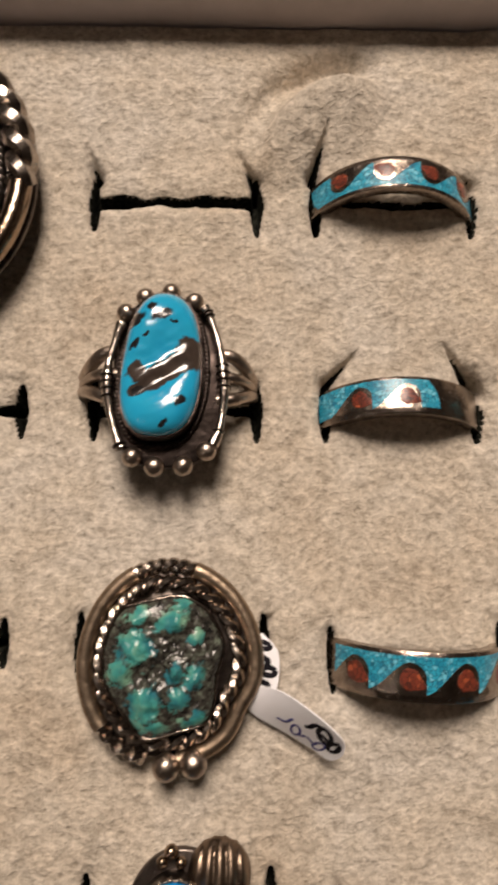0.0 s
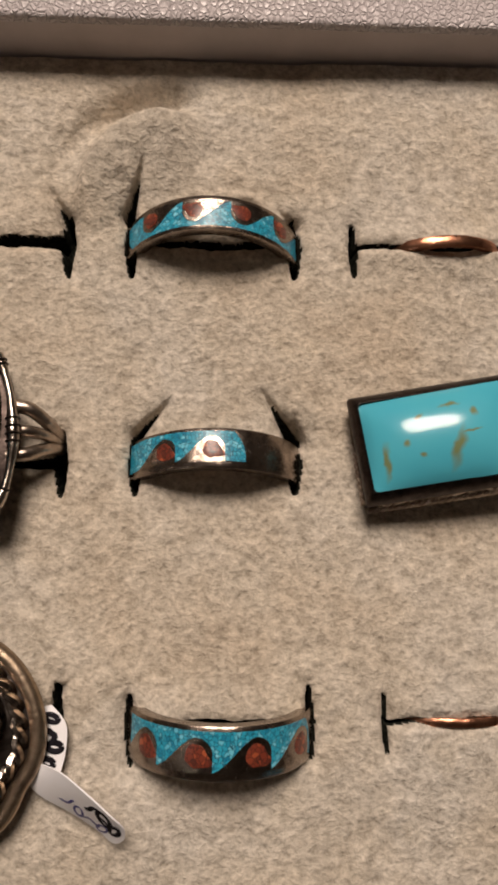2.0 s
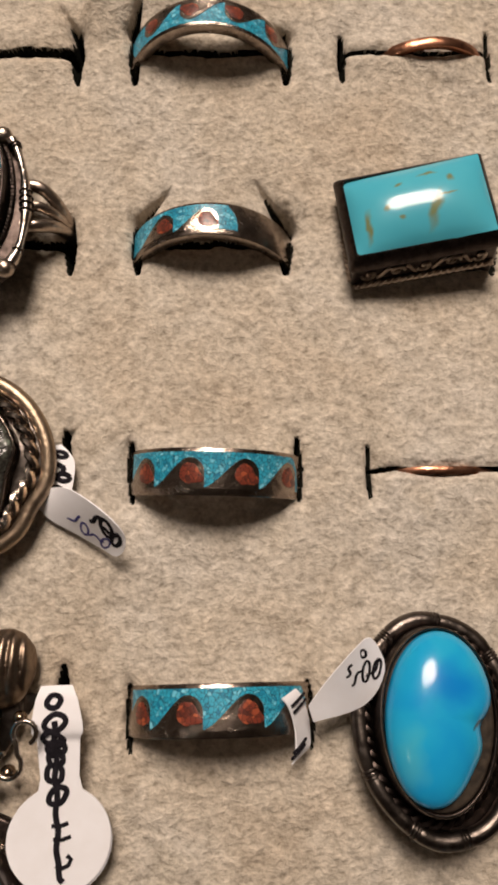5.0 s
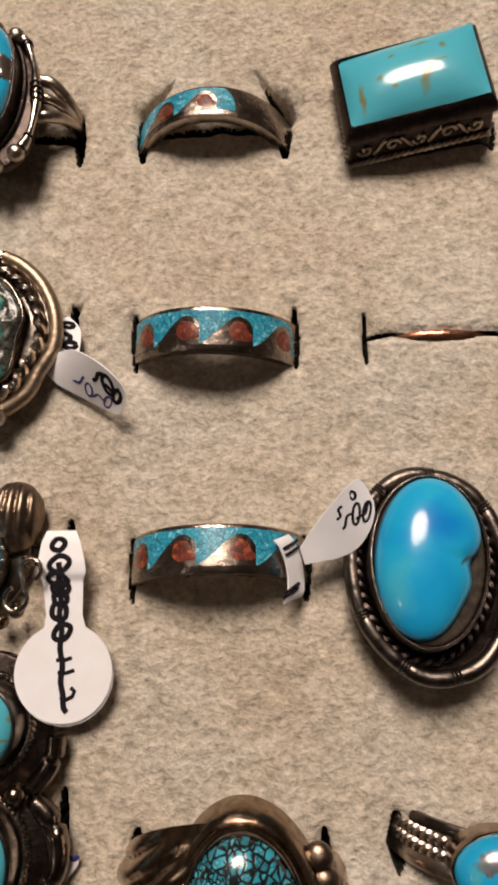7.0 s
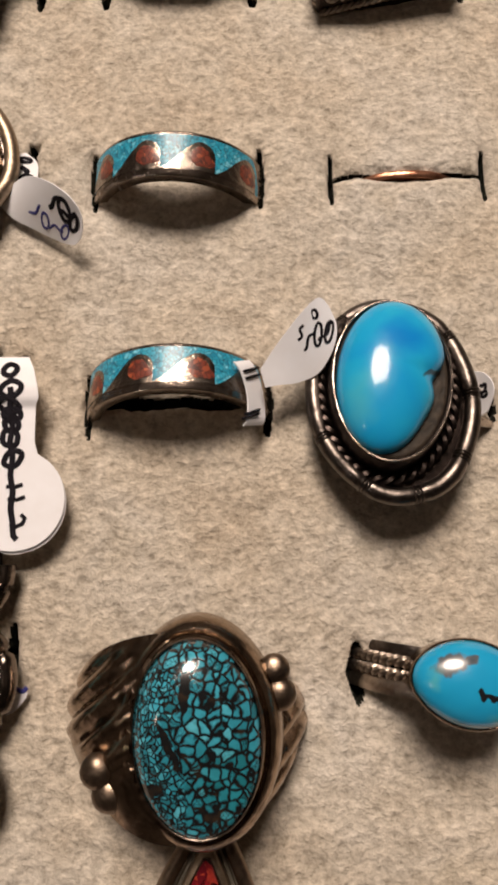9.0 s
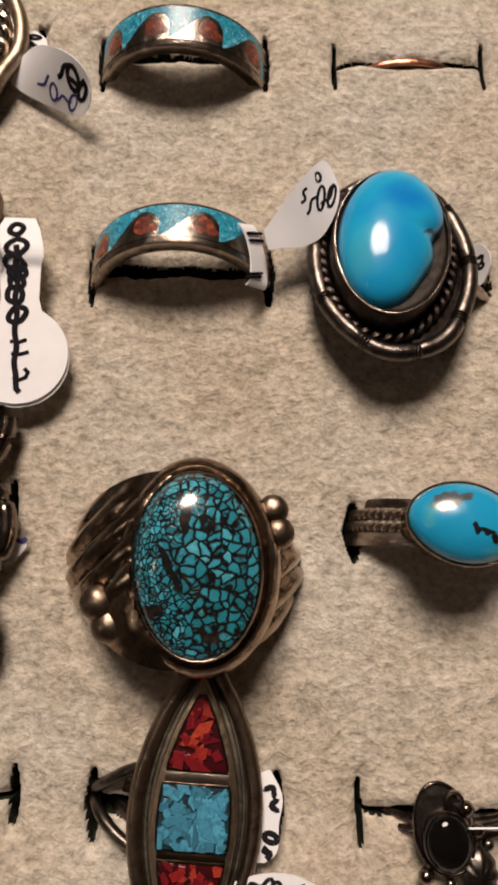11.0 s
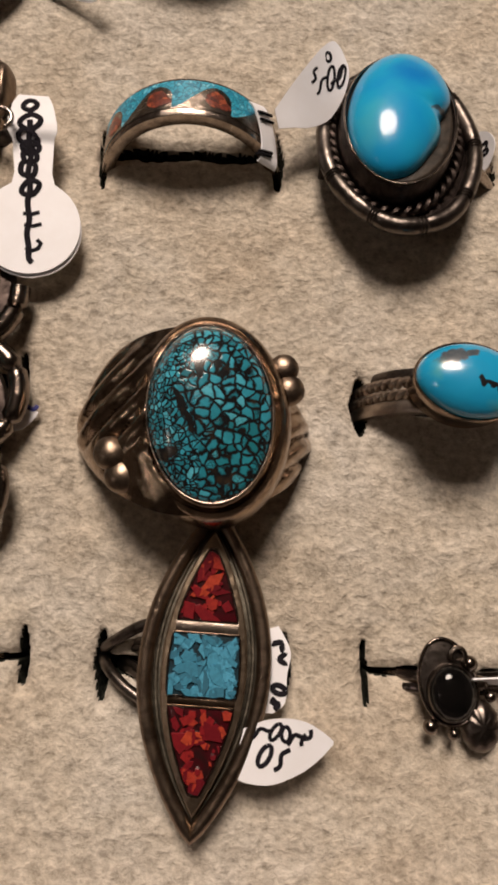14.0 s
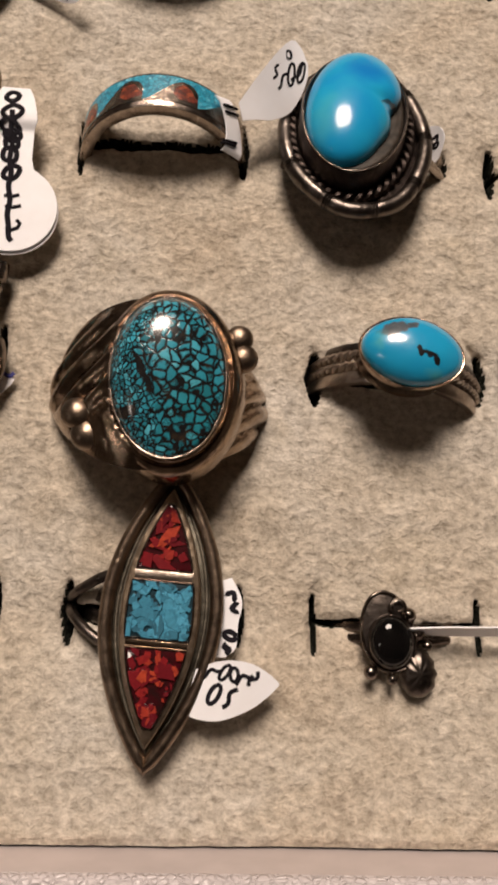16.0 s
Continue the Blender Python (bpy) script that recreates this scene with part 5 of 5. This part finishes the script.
def round_tag():
    tag = price_tag("white dumbbell-shaped paper tag with a row of struck-out marks", -5.4, -46.2, 3.9, 3, 4, 2)
    def half(y):
        disc = math.sqrt(max(0.0, 5.6 ** 2 - y * y)) if -5.6 <= y < 5.2 else 0.0
        neck = np.interp(y, [3.5, 4.6, 6.5, 10.6, 11.4, 12.5, 14.8, 17.2], [0.0, 2.5, 2.1, 2.35, 2.8, 2.75, 2.3, 1.3])
        return max(disc, neck if y > 3.5 else 0.0, 0.05)
    ys = np.concatenate([np.linspace(-5.6, -4.6, 8), np.linspace(-4.2, 16.2, 60)])
    lift = lambda y: float(np.interp(y, [0, 10.4, 11.3, 12.5, 15, 17.5], [0, 0.0, 0.5, 0.55, 0.2, -0.6]))
    rows = [((0.02 * max(0, y) - 0.22 * max(0.0, y - 5) * 0.35, y, lift(y)), (half(y), 0, 0)) for y in ys]
    part("card", slip(rows, 0.2), M_CARD, tag, "white paper card")
    rows2 = [((0.1, y - 0.35, -0.35), (math.sqrt(max(0.01, 5.6 ** 2 - y * y)), 0, 0)) for y in np.linspace(-5.58, 5.0, 30)]
    part("backing", slip(rows2, 0.2), M_CARD, tag, "second paper layer")
    slope = lambda y: -0.15 - 0.04 * y
    for k, (yy, r) in enumerate(((14.6, 0.72), (12.4, 1.0), (10.6, 0.95), (9.6, 0.9), (8.5, 0.85), (6.9, 0.95), (4.6, 0.95))):
        tip = 0.16 * math.sin(k * 2.3)
        loop = [(slope(yy) + tip + 1.02 * r * math.cos(a) * (1 + 0.16 * math.sin(2 * a + k)), yy + 0.92 * r * math.sin(a) + tip * math.cos(a)) for a in np.linspace(0.3 + k, TAU + 0.5 + k, 24)]
        part("pen_mark", stroke([(px, py, 0.15 + lift(py)) for px, py in loop], 0.64), M_INK, tag, "black ink loop")
    line = [(slope(py) + 0.12 * math.sin(py * 1.7), py, 0.17 + lift(py)) for py in np.linspace(12.6, -3.2, 40)] + [(0.15, -3.9, 0.15), (0.5, -4.3, 0.15)]
    part("pen_mark", stroke(line, 0.66), M_INK, tag, "black ink line")
    for yy, a, b in ((1.5, -0.8, 1.0), (0.1, -0.6, 1.3)):
        part("pen_mark", stroke([(a, yy, 0.15), (0.5 * a + 0.5 * b, yy - 0.08, 0.15), (b, yy + 0.22, 0.15)], 0.45), M_INK, tag, "black ink bar")
    part("pen_mark", stroke([(-0.3, -2.6, 0.15), (0.4, -2.9, 0.15), (1.1, -2.6, 0.15), (1.35, -2.0, 0.15), (0.9, -1.6, 0.15)], 0.48), M_INK, tag, "black ink bar")
    return tag


round_tag()


def edges(*pairs):
    """Rows for a slip from its two long edges."""
    return [(tuple((p + q) / 2 for p, q in zip(a, b)), tuple((p - q) / 2 for p, q in zip(a, b))) for a, b in pairs]


def bent_tag(label, rows, marks, n=22, colour=None):
    """A bent slip of card with pen bars on it; marks: along, across, length, slant, width."""
    tag = price_tag(label, *rows[0][0])
    base = np.array(rows[0][0])
    local = [(np.array(c) - base, np.array(h)) for c, h in rows]
    fine = smooth_rows(local, n)
    part("card", slip(fine, 0.16), M_CARD, tag, "white paper card")
    for s, k, length, slant, width, ink in marks:
        i = min(int(s * (n - 1)), n - 2)
        c, h = fine[i]
        t = np.array(fine[i + 1][0]) - np.array(c)
        t /= np.linalg.norm(t) + 1e-9
        hh = np.array(h) / (np.linalg.norm(h) + 1e-9)
        nn = np.cross(hh, t)
        nn /= np.linalg.norm(nn)
        nn = nn if nn[2] > 0 else -nn
        mid = np.array(c) + k * np.array(h) + nn * 0.1
        d = t * math.cos(slant) + hh * math.sin(slant)
        e = -t * math.sin(slant) + hh * math.cos(slant)
        if slant > 1.0:
            pts = [mid + 0.5 * length * (d * math.cos(a) + 0.55 * e * math.sin(a)) for a in np.linspace(0.4, 0.4 + TAU, 15)]
        else:
            pts = [mid + d * length * (q - 0.5) + e * 0.3 * math.sin(q * 7 + s * 20) for q in np.linspace(0, 1, 9)]
        part("pen_mark", Shape().tube(pts, width * 0.72, 6, False, tuple(nn), 0.2), ink, tag, "ink bar")
    return tag


bent_tag("curled white paper tag with pen marks under the nugget ring",
         [((-10.4, -8.6, 2.6), (0.8, 0.8, 0.4)), ((-7.8, -9.7, 3.9), (1.4, 1.7, 1.8)), ((-4.4, -11.5, 4.7), (1.35, 1.7, 2.6)), ((-1.6, -13.3, 5.1), (1.1, 1.5, 2.5)), ((-0.1, -14.5, 5.1), (0.7, 1.2, 1.4)), ((0.4, -15.0, 5.0), (0.2, 0.3, 0.4))],
         [(0.5, 0.45, 2.6, 0.9, 0.42, M_INK), (0.58, 0.35, 2.8, 2.2, 0.42, M_INK), (0.66, 0.3, 2.6, 0.4, 0.42, M_INK), (0.74, 0.15, 2.0, 1.5, 0.4, M_INK), (0.36, -0.3, 2.4, 0.8, 0.24, M_BLUE_INK), (0.45, -0.45, 2.0, 2.0, 0.24, M_BLUE_INK), (0.56, -0.5, 2.2, 0.3, 0.24, M_BLUE_INK), (0.66, -0.5, 2.0, 1.4, 0.24, M_BLUE_INK)])
bent_tag("white paper tag neck tucked under the nugget ring",
         [((-9.4, -2.4, 1.6), (0.9, 0.2, 0)), ((-8.4, -4.2, 2.2), (1.7, 0.1, 0)), ((-8.3, -6.8, 2.5), (1.8, 0.0, 0)), ((-8.6, -9.4, 2.6), (1.6, 0.1, 0))],
         [(0.25, 0.2, 1.5, 1.2, 0.4, M_INK), (0.5, 0.1, 1.6, 0.2, 0.45, M_INK), (0.62, 0.3, 1.6, 1.4, 0.45, M_INK), (0.82, 0.0, 1.5, 1.2, 0.45, M_INK)])
bent_tag("folded white paper tag looped on the banded ring",
         edges(((21.6, -31.6, 6.4), (22.2, -33.4, 5.6)), ((22.9, -29.6, 6.9), (24.0, -33.0, 5.4)), ((24.4, -27.6, 7.6), (25.9, -32.6, 5.0)), ((26.4, -25.2, 8.4), (28.0, -31.6, 5.2)), ((27.8, -24.0, 8.4), (29.3, -29.8, 6.2)), ((28.8, -24.6, 8.0), (29.9, -27.8, 7.0)), ((29.5, -25.8, 7.6), (29.8, -26.4, 7.4))),
         [(0.5, 0.1, 2.0, 0.4, 0.22, M_INK), (0.6, 0.0, 2.2, 1.3, 0.22, M_INK), (0.68, -0.2, 2.2, 0.3, 0.22, M_INK), (0.76, -0.3, 2.0, 1.1, 0.22, M_INK), (0.45, 0.5, 1.4, 0.9, 0.22, M_INK), (0.58, 0.62, 1.2, 2.1, 0.22, M_INK)])


def tag_loop():
    tag = price_tag("paper tag loop wrapped over a silver band", 11.8, -34.2, 0.7, 0, 0, 2)
    rows = []
    for i in range(21):
        s = -1 + 2 * i / 20
        yy = 3.5 * s
        sag = 0.45 - 0.5 * max(0, abs(s) - 0.86) * 4
        u = 9.4 + 0.9 * s * -1 + 1.0 * (1 - s * s)
        a = u / 10.9
        rows.append((((10.9 + sag) * math.sin(a), yy, -2.9 + (10.9 + sag) * math.cos(a)), ((1.5 - 0.3 * s) * math.cos(a), 0.35, -(1.5 - 0.3 * s) * math.sin(a))))
    part("card", slip(rows, 0.16), M_CARD, tag, "white paper card")
    for s, d in ((0.75, 0.2), (0.55, 0.5), (-0.6, 0.3), (-0.75, 0.0)):
        a = (9.4 + d) / 10.9
        part("pen_mark", Shape().tube([((11.56) * math.sin(a + q * 0.11), 3.6 * s + q * 0.5, -2.9 + 11.56 * math.cos(a + q * 0.11)) for q in (-1, -0.3, 0.4, 1)], 0.17, 6, False, (0, 1, 0)), M_INK, tag, "ink bar")
    return tag


tag_loop()
bent_tag("leaf-shaped white paper tag beside the marquise ring",
         [((20.6, -100.6, 3.4), (0.5, 2.2, 0)), ((22.4, -100.4, 3.8), (0.7, 2.9, 0.1)), ((24.6, -100.2, 4.1), (0.5, 3.0, 0.0)), ((27.0, -99.8, 3.8), (0.1, 2.3, 0)), ((28.8, -99.6, 3.3), (0, 1.2, 0)), ((30.0, -99.5, 2.9), (0, 0.15, 0))],
         [(0.22, 0.66, 1.8, 0.4, 0.26, M_INK), (0.36, 0.60, 1.6, 1.2, 0.26, M_INK), (0.47, 0.52, 1.5, 1.9, 0.26, M_INK), (0.56, 0.40, 1.9, 0.3, 0.3, M_INK), (0.62, 0.36, 1.6, 0.9, 0.3, M_INK), (0.30, -0.12, 2.0, 1.35, 0.32, M_INK), (0.47, -0.26, 2.1, 1.0, 0.32, M_INK)])
bent_tag("small white paper tag neck under the marquise ring",
         [((23.4, -89.0, 1.6), (0.9, 0.3, 0)), ((23.9, -91.2, 1.9), (1.7, 0.1, 0)), ((23.8, -93.6, 2.0), (1.5, 0.0, 0)), ((23.6, -96.2, 2.0), (1.6, 0.1, 0)), ((23.2, -97.2, 1.9), (0.8, 0, 0))],
         [(0.22, 0.4, 1.4, 0.9, 0.4, M_INK), (0.38, 0.5, 1.3, 0.1, 0.4, M_INK), (0.62, 0.5, 1.4, 1.2, 0.4, M_INK), (0.78, 0.4, 1.2, 0.4, 0.4, M_INK)])
bent_tag("white paper tag standing on edge by the onyx ring",
         [((44.0, -93.2, 2.2), (0, 0.25, 0.8)), ((47.6, -93.1, 2.4), (0, 0.5, 1.1)), ((52.0, -92.9, 2.4), (0, 0.55, 1.3)), ((58.0, -92.5, 2.4), (0, 0.55, 1.4))], [])
bent_tag("white paper tag caught under the tall blue ring",
         [((45.0, -30.4, 1.4), (0.6, 0.4, 0.5)), ((46.4, -31.8, 2.2), (0.6, 0.9, 1.5)), ((47.0, -33.4, 2.4), (0.7, 0.6, 1.8)), ((46.8, -35.4, 1.8), (0.5, 0.3, 1.2))],
         [(0.5, 0.4, 1.0, 0.3, 0.3, M_INK), (0.65, 0.2, 1.0, 1.2, 0.3, M_INK)])
bent_tag("white paper tag with a blue line under the notched ring",
         [((-7.4, -66.0, 1.0), (0.4, 0.9, 0.1)), ((-5.6, -67.2, 1.2), (0.6, 1.7, 0.1)), ((-4.2, -67.8, 1.2), (0.4, 1.2, 0.0)), ((-3.2, -67.2, 1.0), (0.1, 0.3, 0))],
         [(0.6, 0.85, 2.0, 0.5, 0.35, M_BLUE_INK)])
